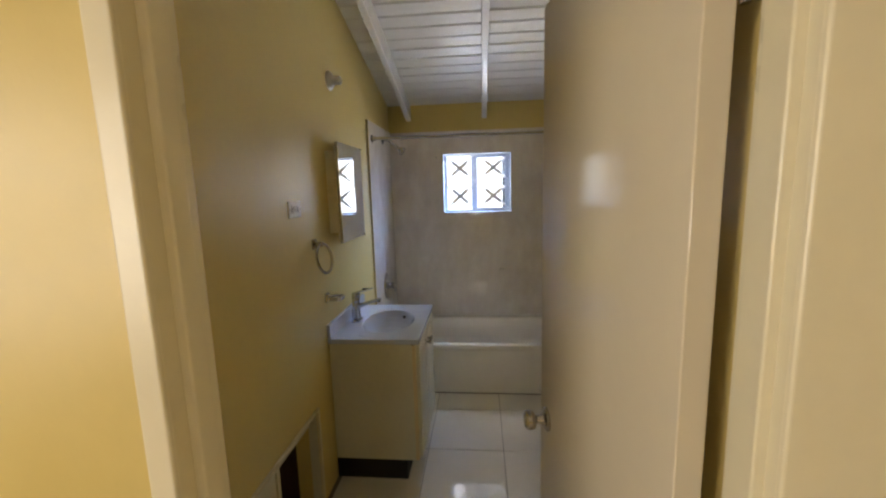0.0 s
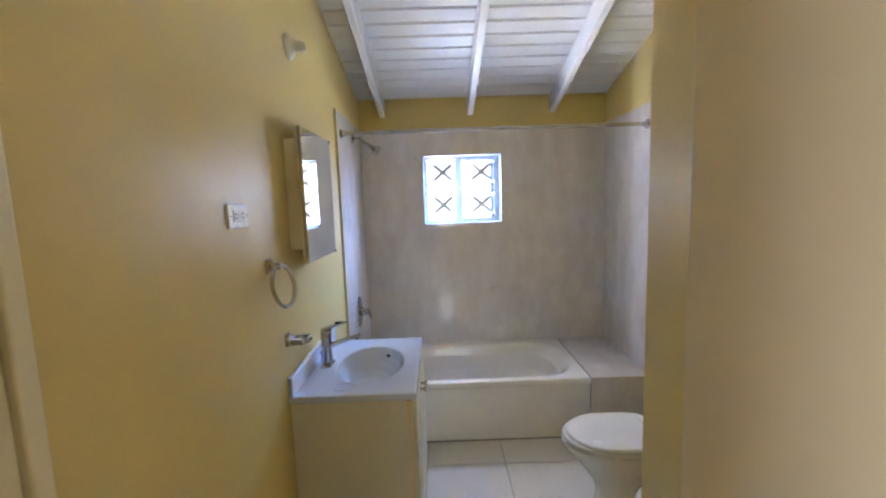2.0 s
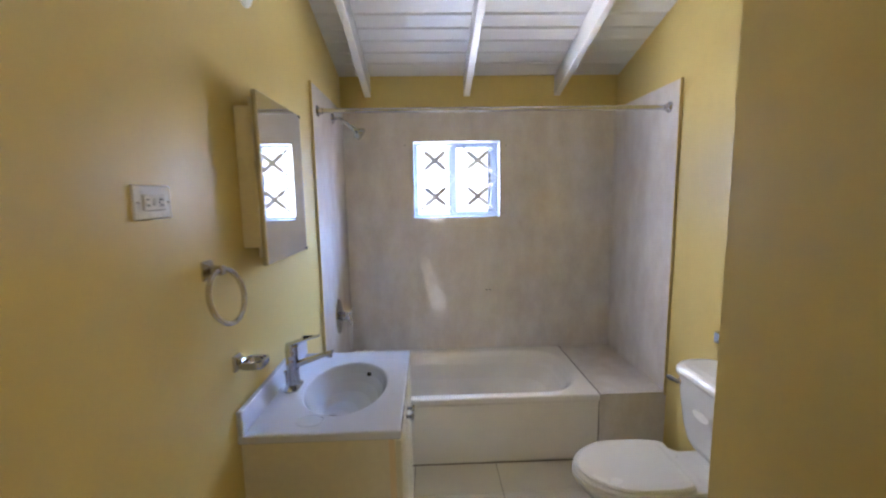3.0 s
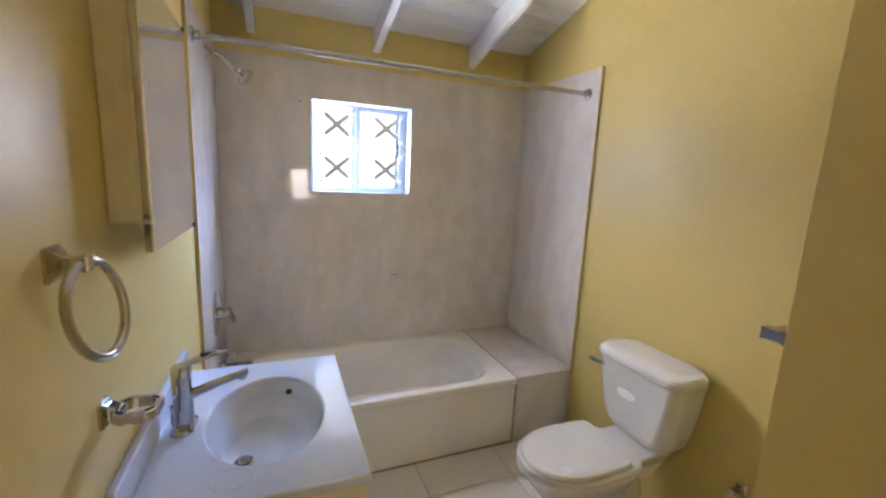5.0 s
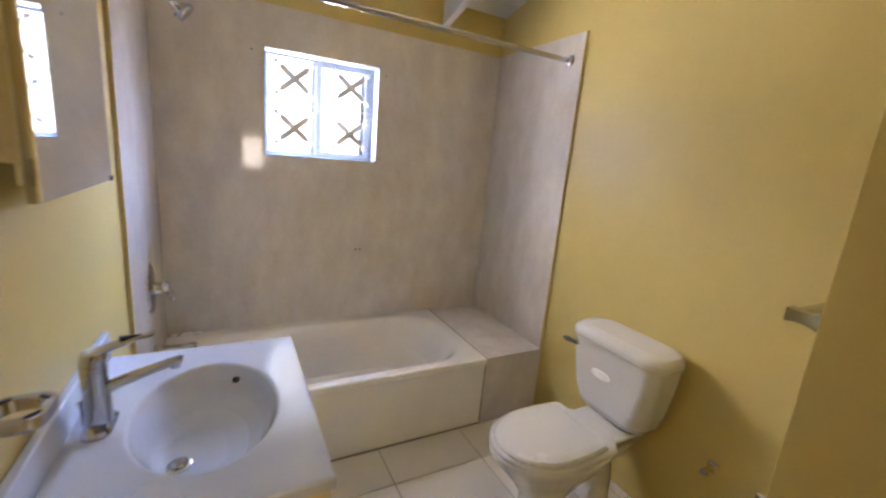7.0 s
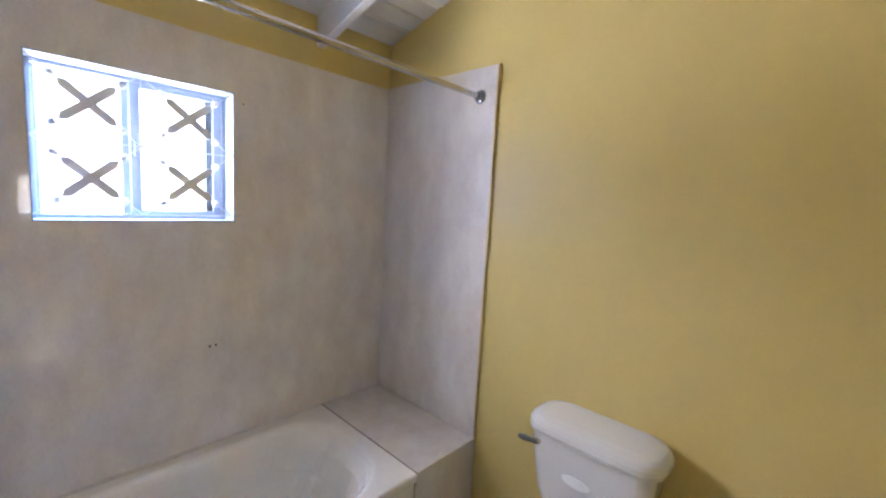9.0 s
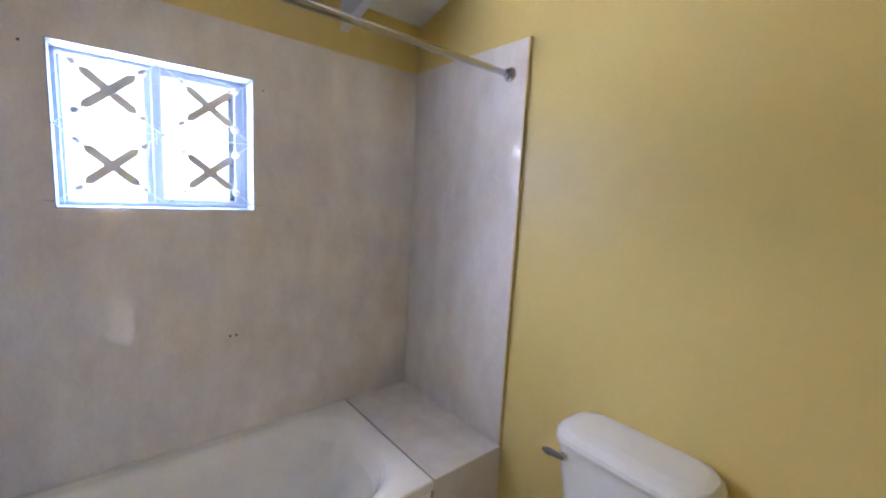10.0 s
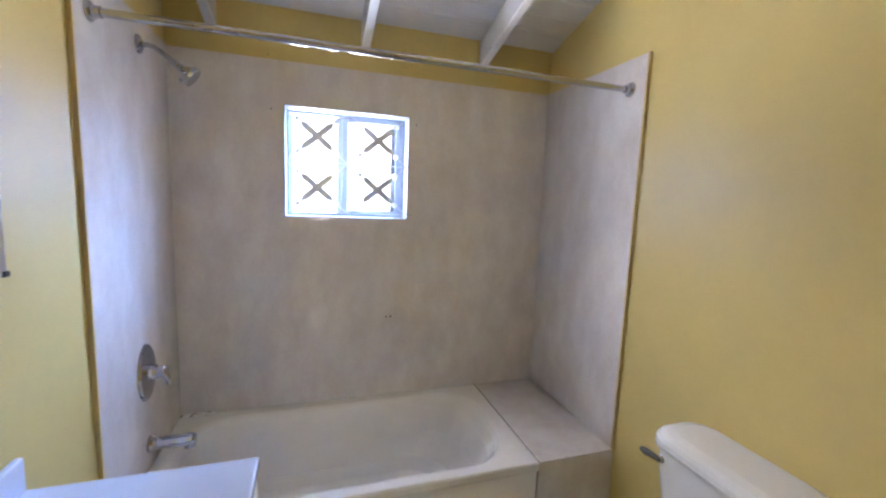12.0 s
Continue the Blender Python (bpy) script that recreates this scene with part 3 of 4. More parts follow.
window()


def grille():
    """Burglar grille: wires along the edges and diagonals, flat bars with beads in each quarter."""
    y = YB + 0.012
    e = thing("window_grille", (WIN_X0, y, WIN_Z0), "decorative iron window grille with four crosses", "window grille")
    x0, x1, z0, z1 = WIN_X0 + 0.004, WIN_X1 - 0.004, WIN_Z0 + 0.022, WIN_Z1 - 0.006
    xm, zm = (x0 + x1) / 2 - 0.006, (z0 + z1) / 2
    for a, b in (((x0, zm), (x1, zm)), ((x0, z0), (x1, z0)), ((xm, z0), (xm, z1)), ((x0, z1), (x1, z1))):
        part("wire", tube(bmesh.new(), [(a[0], y, a[1]), (b[0], y, b[1])], 0.0019, 8), WIRE, e)
    for xa, xb in ((x0, xm), (xm, x1)):
        for za, zb in ((z0, zm), (zm, z1)):
            c = Vector(((xa + xb) / 2, y, (za + zb) / 2))
            for s in (1, -1):
                d = Vector((xb - xa, 0, s * (zb - za)))
                L = d.length / 2
                d.normalize()
                off = Vector((0, -0.003 if s > 0 else 0.002, 0))
                part("diagonal_wire", tube(bmesh.new(), [c - d * L * 0.99 + off, c + d * L * 0.99 + off], 0.0024, 8), WIRE, e)
                bm = bmesh.new()
                outline = [(-0.096, -0.005), (-0.082, -0.0145), (0.082, -0.0145), (0.096, -0.005), (0.096, 0.005), (0.082, 0.0145), (-0.082, 0.0145), (-0.096, 0.005)]
                loft(bm, [[Vector((px * k, py, pz * k)) for px, pz in outline] for k, py in ((0.985, -0.0035), (1.0, -0.002), (1.0, 0.002), (0.985, 0.0035))])
                bmesh.ops.recalc_face_normals(bm, faces=bm.faces)
                ang = math.atan2(d.z, d.x)
                bmesh.ops.transform(bm, matrix=Matrix.Translation(c + off) @ Matrix.Rotation(-ang, 4, "Y"), verts=bm.verts)
                part("flat_bar", bm, IRON, e)
                for k in (-1, 1):
                    part("bead", lathem(c + off + d * k * 0.119 - d * 0.014, d, [(0, 0), (0.009, 0.003), (0.0135, 0.014), (0.009, 0.025), (0, 0.028)], seg=12), IRON, e)
    for x, s in ((x0, -1), (x1, 1)):
        part("anchor", tube(bmesh.new(), [(x, y, z0), (x + s * 0.0, YB - PT - 0.004, z0), (x + s * 0.03, YB - PT - 0.004, z0 + 0.002)], 0.002, 8), WIRE, e)


grille()


# ---- shower fittings ----
def shower_rod():
    y, z = 3.115, 1.965
    e = thing("shower_curtain_rod", (0, y, z), "chrome shower curtain rod across the bath alcove", "curtain rod")
    part("rod", tube(bmesh.new(), [(XL + PT + 0.004, y, z), (XR - PT - 0.004, y, z)], 0.0125, 20), CHROME, e)
    for x, s in ((XL + PT, 1), (XR - PT, -1)):
        part("flange", lathem((x, y, z), (s, 0, 0), [(0.029, 0), (0.029, 0.004), (0.024, 0.009), (0.018, 0.011), (0.0165, 0.03), (0.0128, 0.031)]), CHROME, e)


shower_rod()


def shower_head():
    p = Vector((XL + PT, 3.46, 1.99))
    e = thing("wall_shower", p, "chrome shower head on a bent arm", "shower head")
    part("flange", lathem(p, (1, 0, 0), [(0.033, 0), (0.032, 0.005), (0.022, 0.011), (0.011, 0.014)]), CHROME, e)
    arm = [p + Vector(v) for v in ((0.004, 0, 0), (0.03, 0, 0.001), (0.048, 0, -0.003), (0.064, 0, -0.013), (0.108, 0, -0.048))]
    part("arm", tube(bmesh.new(), arm, 0.0095, 14), CHROME, e)
    d = Vector((0.78, 0, -0.62)).normalized()
    part("swivel_nut", lathem(arm[-1] - d * 0.008, d, [(0.013, 0), (0.0145, 0.004), (0.0145, 0.026), (0.011, 0.03)], seg=12), CHROME, e)
    part("spray_head", lathem(arm[-1] + d * 0.02, d, [(0.012, 0), (0.017, 0.008), (0.015, 0.018), (0.028, 0.034), (0.037, 0.043), (0.040, 0.054), (0.038, 0.063), (0.031, 0.064), (0, 0.060)]), CHROME, e)
    q = arm[-1] + d * 0.045
    part("spray_lever", tube(bmesh.new(), [q + Vector((-0.008, 0, -0.02)), q + Vector((-0.014, 0, -0.034)), q + Vector((-0.012, 0, -0.04))], [0.004, 0.005, 0.0055], 10), CHROME, e)


shower_head()


def bath_valve():
    p = Vector((XL + PT, 3.375, 0.782))
    e = thing("bath_mixer_valve", p, "chrome bath mixer with oval plate and lever", "bath mixer")
    bm = lathem(p, (1, 0, 0), [(0.11, 0), (0.109, 0.004), (0.10, 0.010), (0.055, 0.014), (0, 0.015)], seg=40)
    for v in bm.verts:
        v.co.y = p.y + (v.co.y - p.y) * 0.72
    part("plate", bm, CHROME, e, "chrome oval plate")
    part("lever_hub", lathem(p + Vector((0.012, 0, 0)), (1, 0, 0), [(0.03, 0), (0.029, 0.015), (0.024, 0.03), (0.024, 0.052), (0.02, 0.058), (0, 0.059)]), CHROME, e)
    part("lever", tube(bmesh.new(), [p + Vector(v) for v in ((0.05, 0, -0.005), (0.066, -0.006, -0.012), (0.076, -0.01, -0.028), (0.079, -0.012, -0.05))], [0.017, 0.014, 0.010, 0.007], 12), CHROME, e)
    return e


bath_valve()


def tub_spout():
    p = Vector((XL + PT, 3.375, 0.492))
    e = thing("tub_spout", p, "chrome tub spout on the panel wall", "tub spout")
    part("spout_body", lathem(p, (1, 0, 0), [(0.031, 0), (0.031, 0.008), (0.026, 0.016), (0.023, 0.03), (0.022, 0.10), (0.025, 0.13), (0.025, 0.149), (0.019, 0.158), (0, 0.159)]), CHROME, e)
    part("outlet_lip", lathem(p + Vector((0.137, 0, -0.008)), (0, 0, -1), [(0.021, 0), (0.021, 0.022), (0.016, 0.024), (0.015, 0.006)], seg=20), CHROME, e)
    return e


tub_spout()
grime = thing("caulk_grime", (XL + 0.08, YB - 0.03, RIM), "brown grime and old caulk on the tub corner", "grime")
bm = bmesh.new()
for i in range(22):
    a = random.random()
    px = XL + 0.02 + 0.11 * a + random.uniform(-0.01, 0.01)
    py = YB - PT - 0.006 - random.uniform(0, 0.02) * (1.2 - a)
    bmesh.ops.create_icosphere(bm, subdivisions=1, radius=random.uniform(0.004, 0.013), matrix=Matrix.Translation((px, py, RIM + 0.001)) @ Matrix.Diagonal((1.3, 1, 0.45, 1)))
part("residue", bm, RUST, grime)
bm = bmesh.new()
for i in range(14):
    a = random.random()
    bmesh.ops.create_icosphere(bm, subdivisions=2, radius=random.uniform(0.007, 0.016), matrix=Matrix.Translation((XL + 0.03 + 0.12 * a, YB - PT - 0.012 - random.uniform(0, 0.018), RIM + 0.004)) @ Matrix.Diagonal((1.4, 1, 0.7, 1)))
part("old_caulk", bm, TUB_WHITE, grime, "lumps of old white caulk")
bead = [(XL + 0.14 + 0.03 * i, YB - PT - 0.003, RIM + 0.001 + random.uniform(-0.001, 0.001)) for i in range(int((TUB_X1 - XL - 0.15) / 0.03))]
tagged(part("tub_caulk_bead", tube(bmesh.new(), bead, [random.uniform(0.003, 0.006) for _ in bead], 8), CERAMIC), "uneven white caulk bead behind the bathtub", "caulk", "", "structure")


# ---- vanity ----
def vanity():
    x0, x1, y0, y1, zt = XL + 0.002, -0.385, 2.062, 2.682, 0.784
    e = thing("vanity_cabinet", (x0, y0, 0), "cream vanity cabinet with two louvred doors on a black plinth", "vanity")
    part("side_panel", boxm(x0, x1 - 0.018, y0, y0 + 0.016, 0.115, zt, 0.001), CABINET, e)
    part("side_panel", boxm(x0, x1 - 0.018, y1 - 0.016, y1, 0.115, zt, 0.001), CABINET, e)
    part("bottom_panel", boxm(x0, x1 - 0.018, y0 + 0.016, y1 - 0.016, 0.115, 0.131), CABINET, e)
    part("plinth", boxm(x0, -0.452, y0 + 0.002, y1 - 0.002, 0, 0.115), BLACK, e, "black recessed plinth")
    part("face_stile", boxm(x1 - 0.018, x1, y0, y0 + 0.022, 0.115, zt - 0.008, 0.002), CABINET_EDGE, e, "tan edge of the face frame")
    part("face_stile", boxm(x1 - 0.018, x1, y1 - 0.022, y1, 0.115, zt - 0.008, 0.002), CABINET_EDGE, e)
    part("face_rail", boxm(x1 - 0.018, x1, y0 + 0.022, y1 - 0.022, zt - 0.05, zt - 0.001, 0.001), CABINET, e)
    part("face_rail", boxm(x1 - 0.018, x1, y0 + 0.022, y1 - 0.022, 0.115, 0.145, 0.001), CABINET, e)
    # Solid black block stands in for the shade of a notch here.
    part("corner_gap", boxm(x1 - 0.020, x1 - 0.001, y0 - 0.001, y0 + 0.012, zt - 0.0078, zt - 0.001), BLACK, e, "black block painted as the shade of a notch under the worktop")
    ym = (y0 + y1) / 2
    for ya, yb, yk in ((y0 + 0.012, ym - 0.002, ym - 0.03), (ym + 0.002, y1 - 0.012, ym + 0.03)):
        za, zb, t0, t1, st = 0.128, zt - 0.022, x1 + 0.001, x1 + 0.019, 0.045
        d = part("door", boxm(t0, t1, ya, ya + st, za, zb, 0.003), CABINET, e, "cream louvred cabinet door")
        part("stile", boxm(t0, t1, yb - st, yb, za, zb, 0.003), CABINET, d)
        part("rail", boxm(t0, t1, ya + st, yb - st, za, za + st, 0.003), CABINET, d)
        part("rail", boxm(t0, t1, ya + st, yb - st, zb - st, zb, 0.003), CABINET, d)
        n = 19
        pitch = (zb - za - 2 * st) / n
        first = None
        for i in range(n):
            if first is None:
                bm = boxm(-0.012, 0.012, ya + st, yb - st, -0.0025, 0.0025, 0.001, 1)
                bmesh.ops.transform(bm, matrix=pose(0, 0, 0, 0, 40, 0), verts=bm.verts)
                bmesh.ops.translate(bm, verts=bm.verts, vec=((t0 + t1) / 2, 0, za + st + pitch / 2))
                first = part("slat", bm, CABINET, d)
            else:
                s = new("slat", first.data)
                s.parent = d
                s.location.z = pitch * i
        # Black sheet in place of the shaded cabinet inside, behind the slats.
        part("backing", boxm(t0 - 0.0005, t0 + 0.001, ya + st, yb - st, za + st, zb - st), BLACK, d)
        part("knob", lathem((t1, yk, zb - 0.075), (1, 0, 0), [(0.009, 0), (0.006, 0.004), (0.006, 0.012), (0.013, 0.017), (0.0145, 0.023), (0.012, 0.028), (0, 0.03)], seg=20), CHROME, d, "round chrome knob")
    return e


vanity()
BOWL = Vector((-0.588, 2.36, 0.812))


def vanity_top():
    x0, x1, y0, y1, z1 = XL + 0.0015, -0.364, 2.045, 2.694, 0.812
    e = thing("basin_counter", (x0, y0, 0.784), "white cultured marble vanity top with moulded oval basin", "vanity top")

    def ell(rx, ry, z, dx=0.0, dy=0.0):
        out = []
        for p in ref:
            a = math.atan2((p.y - BOWL.y) / 0.21, (p.x - BOWL.x) / 0.148)
            out.append(Vector((BOWL.x + dx + rx * math.cos(a), BOWL.y + dy + ry * math.sin(a), z)))
        return out

    # a subdivided outline: points every few centimetres along the edges
    def dense(inset, z):
        a, b, c, d = x0 + inset, x1 - inset, y0 + inset, y1 - inset
        pts = []
        k = 24
        for i in range(k):
            pts.append(Vector((b, c + (d - c) * i / k, z)))
        for i in range(k):
            pts.append(Vector((b + (a - b) * i / k, d, z)))
        for i in range(k):
            pts.append(Vector((a, d + (c - d) * i / k, z)))
        for i in range(k):
            pts.append(Vector((a + (b - a) * i / k, c, z)))
        return pts

    ref = dense(0, z1)
    loops = [ell(0.03, 0.03, z1 - 0.127, -0.06, -0.025), ell(0.09, 0.12, z1 - 0.112, -0.02, -0.012), ell(0.13, 0.185, z1 - 0.078), ell(0.15, 0.212, z1 - 0.045), ell(0.158, 0.22, 0.784), dense(0.004, 0.784), dense(0.0, 0.788), dense(0.0, z1 - 0.005), dense(0.0015, z1 - 0.0015), dense(0.005, z1),
             ell(0.154, 0.216, z1), ell(0.150, 0.212, z1 - 0.0015), ell(0.146, 0.208, z1 - 0.006), ell(0.141, 0.202, z1 - 0.018), ell(0.132, 0.190, z1 - 0.038), ell(0.118, 0.170, z1 - 0.062, -0.004, -0.004),
             ell(0.098, 0.140, z1 - 0.088, -0.014, -0.008), ell(0.070, 0.100, z1 - 0.107, -0.032, -0.014), ell(0.045, 0.060, z1 - 0.116, -0.050, -0.02), ell(0.026, 0.026, z1 - 0.119, -0.060, -0.025)]
    bm = bmesh.new()
    loft(bm, loops)
    part("worktop", bm, MARBLE, e)
    part("backsplash", boxm(XL + 0.001, XL + 0.019, y0, y1, z1 - 0.002, 0.889, 0.005, 3), MARBLE, e)
    dr = BOWL + Vector((-0.060, -0.025, -0.1195))
    part("drain_ring", lathem(dr, (0, 0, 1), [(0.026, 0), (0.026, 0.003), (0.02, 0.0045), (0.018, 0.001)]), CHROME, e)
    part("stopper", lathem(dr + Vector((0, 0, 0.001)), (0, 0, 1), [(0.016, 0), (0.0165, 0.006), (0.012, 0.010), (0, 0.0115)]), CHROME, e, "chrome pop-up stopper")
    o = Vector((-0.530, 2.525, 0.779))
    part("overflow_hole", lathem(o, (-0.55, -0.75, 0.35), [(0.0085, -0.006), (0.0085, 0.0035), (0.005, 0.004)], seg=16), BLACK, e, "dark overflow hole")
    # moulded soap hollow, a low ring on the top
    ring = [(-0.655 + 0.042 * math.cos(a), 2.12 + 0.034 * math.sin(a), z1 - 0.0012) for a in [2 * math.pi * i / 40 for i in range(40)]]
    part("soap_hollow_rim", tube(bmesh.new(), ring, 0.0028, 8, closed=True), MARBLE, e)
    return e


vanity_top()


def basin_tap():
    p = Vector((-0.785, 2.36, 0.812))
    e = thing("basin_tap", p, "chrome single-lever basin tap", "tap")
    bm = bmesh.new()
    loft(bm, [rounded(p.x, p.y, 0.027, 0.052, 0.026, p.z - 0.001, 6), rounded(p.x, p.y, 0.027, 0.052, 0.026, p.z + 0.005, 6), rounded(p.x, p.y, 0.024, 0.042, 0.022, p.z + 0.010, 6), rounded(p.x, p.y, 0.022, 0.024, 0.02, p.z + 0.016, 6)])
    part("base_plate", bm, CHROME, e)
    part("tap_body", lathem(p + Vector((0, 0, 0.012)), (0, 0, 1), [(0.0245, 0), (0.0235, 0.03), (0.0225, 0.10), (0.0235, 0.115), (0.0235, 0.132), (0.0215, 0.134)]), CHROME, e)
    sp = [p + Vector(v) for v in ((0.008, 0, 0.083), (0.05, 0, 0.100), (0.10, 0, 0.117), (0.145, 0, 0.130), (0.153, 0, 0.131))]
    bm = bmesh.new()
    loops = []
    for c, (w, h) in zip(sp, ((0.016, 0.017), (0.015, 0.013), (0.0145, 0.0105), (0.014, 0.009), (0.012, 0.007))):
        loops.append([c + Vector((0.10 * h * math.sin(a), w * math.cos(a) * (1 - 0.25 * abs(math.cos(a)) ** 6), h * math.sin(a))) for a in [2 * math.pi * i / 20 for i in range(20)]])
    loft(bm, loops)
    part("spout", bm, CHROME, e)
    part("aerator", lathem(sp[3] + Vector((-0.006, 0, -0.004)), (0, 0, -1), [(0.0095, 0), (0.0095, 0.012), (0.008, 0.014)], seg=20), CHROME, e)
    part("lever_cap", lathem(p + Vector((0, 0, 0.146)), (0.12, 0, 1), [(0.0235, 0), (0.0235, 0.016), (0.021, 0.023), (0.012, 0.026), (0, 0.0265)]), CHROME, e)
    lv = [p + Vector(v) for v in ((0.0, 0, 0.166), (0.03, 0, 0.178), (0.07, 0, 0.19), (0.105, 0, 0.197))]
    bm = bmesh.new()
    loops = []
    for c, (w, h) in zip(lv, ((0.020, 0.010), (0.017, 0.008), (0.014, 0.006), (0.012, 0.004))):
        loops.append([c + Vector((0, w * math.cos(a), h * math.sin(a))) for a in [2 * math.pi * i / 16 for i in range(16)]])
    loft(bm, loops)
    part("lever", bm, CHROME, e)
    part("lever_slot", boxm(p.x + 0.045, p.x + 0.095, p.y - 0.0045, p.y + 0.0045, p.z + 0.1915, p.z + 0.1975, 0.001), BLACK, e, "dark slot in the lever")
    part("popup_rod", tube(bmesh.new(), [p + Vector((-0.026, 0, 0.008)), p + Vector((-0.028, 0, 0.055))], 0.0028, 8), CHROME, e)
    part("popup_knob", lathem(p + Vector((-0.028, 0, 0.053)), (0, 0, 1), [(0.003, 0), (0.006, 0.004), (0.006, 0.010), (0, 0.013)], seg=12), CHROME, e)


basin_tap()


# ---- west wall fittings ----
def soap_dish():
    p = Vector((XL, 2.078, 1.030))
    e = thing("soap_dish_holder", p, "chrome soap dish holder with a flat slotted rim", "soap dish")
    bm = bmesh.new()

    def sq(h, x, r):
        return [Vector((x, q.x, q.y)) for q in rounded(p.y, p.z, h, h * 1.1, r, 0, 4)]
    loft(bm, [sq(0.022, XL, 0.004), sq(0.022, XL + 0.005, 0.004), sq(0.016, XL + 0.013, 0.004), sq(0.012, XL + 0.024, 0.004)])
    part("wall_plate", bm, CHROME, e)
    c = Vector((XL + 0.054, p.y, p.z))

    def rim(h, r, z):
        return rounded(c.x, c.y, h * 0.86, h * 0.89, r * 0.86, c.z + z, 8)
    bm = bmesh.new()
    loft(bm, [rim(0.028, 0.024, -0.010), rim(0.040, 0.026, -0.011), rim(0.0435, 0.028, -0.006), rim(0.0435, 0.028, 0.007), rim(0.0425, 0.0275, 0.0085), rim(0.0295, 0.0255, 0.0085), rim(0.0285, 0.025, 0.007), rim(0.028, 0.024, -0.010)], cap=False)
    ring = part("rim", bm, CHROME, e)
    for a in (45, 135, 225, 315):
        q = c + Vector((0.0315 * math.cos(radians(a)), 0.0315 * math.sin(radians(a)), 0.0086))
        bm = lathem(q, (0, 0, 1), [(0.0098, 0), (0.0098, 0.0004), (0.009, 0.0005)], seg=20)
        for v in bm.verts:
            d = v.co - q
            t_ = Vector((-math.sin(radians(a)), math.cos(radians(a)), 0))
            n_ = Vector((math.cos(radians(a)), math.sin(radians(a)), 0))
            v.co = q + t_ * d.dot(t_) + n_ * d.dot(n_) * 0.42 + Vector((0, 0, d.z))
        part("slot", bm, BLACK, ring, "dark oval slot")


soap_dish()


def towel_ring():
    p = Vector((XL, 1.965, 1.330))
    e = thing("towel_ring", p, "brushed nickel towel ring on the wall", "towel ring")
    bm = bmesh.new()

    def sq(h, x, r=0.004):
        return [Vector((x, q.x, q.y)) for q in rounded(p.y, p.z, h, h * 1.08, r, 0, 4)]
    loft(bm, [sq(0.024, XL), sq(0.024, XL + 0.004), sq(0.019, XL + 0.009), sq(0.012, XL + 0.017), sq(0.010, XL + 0.026), sq(0.011, XL + 0.036), sq(0.012, XL + 0.043), sq(0.0105, XL + 0.046)])
    part("post", bm, NICKEL, e)
    R, turn, lean = 0.073, radians(6), radians(-9)
    top = Vector((XL + 0.038, p.y, p.z + 0.002))
    along = Vector((math.sin(turn), math.cos(turn), 0))
    down = Vector((-math.sin(lean), 0, -math.cos(lean)))
    pts = [top + down * R * (1 - math.cos(a)) + along * R * math.sin(a) for a in [2 * math.pi * i / 56 for i in range(56)]]
    part("ring", tube(bmesh.new(), pts, 0.0072, 14, closed=True), NICKEL, e)


towel_ring()


def socket():
    y0, y1, z0, z1 = 1.722, 1.838, 1.474, 1.545
    e = thing("wall_socket", (XL, y0, z0), "white plate with a ground-fault socket, mounted sideways", "socket")
    cy, cz = (y0 + y1) / 2, (z0 + z1) / 2
    part("plate", boxm(XL, XL + 0.006, y0, y1, z0, z1, 0.003, 3), WHITE_PLASTIC, e)
    part("receptacle", boxm(XL + 0.005, XL + 0.009, cy - 0.034, cy + 0.034, cz - 0.017, cz + 0.017, 0.002), GREY_PLASTIC, e)
    for s in (-1, 1):
        for zz in (-0.006, 0.006):
            part("slot", boxm(XL + 0.0088, XL + 0.0094, cy + s * 0.021 - 0.0055, cy + s * 0.021 + 0.0055, cz + zz - 0.0018, cz + zz + 0.0018), BLACK, e)
        part("slot", boxm(XL + 0.0088, XL + 0.0094, cy + s * 0.021 - 0.009, cy + s * 0.021 - 0.006, cz - 0.002, cz + 0.002), BLACK, e)
        part("button", boxm(XL + 0.0088, XL + 0.0105, cy + s * 0.0035 - 0.0025, cy + s * 0.0035 + 0.0025, cz - 0.008, cz + 0.008, 0.0006), WHITE_PLASTIC, e)
        part("screw", lathem((XL + 0.006, cy + s * 0.048, cz), (1, 0, 0), [(0.003, 0), (0.0025, 0.001), (0, 0.0012)], seg=10), NICKEL, e)


socket()


def lamp_holder():
    p = Vector((XL, 2.322, 2.181))
    e = thing("bare_lamp_holder", p, "white empty lamp holder on the wall", "lamp holder")
    part("rose", lathem(p, (1, 0, 0), [(0.05, 0), (0.05, 0.006), (0.046, 0.012), (0.034, 0.02), (0.025, 0.026), (0.022, 0.034)]), WHITE_PLASTIC, e)
    part("socket_cup", lathem(p + Vector((0.030, 0, 0)), (1, 0, 0), [(0.020, 0), (0.021, 0.02), (0.022, 0.036), (0.019, 0.037), (0.0175, 0.01), (0, 0.009)]), WHITE_PLASTIC, e)


lamp_holder()


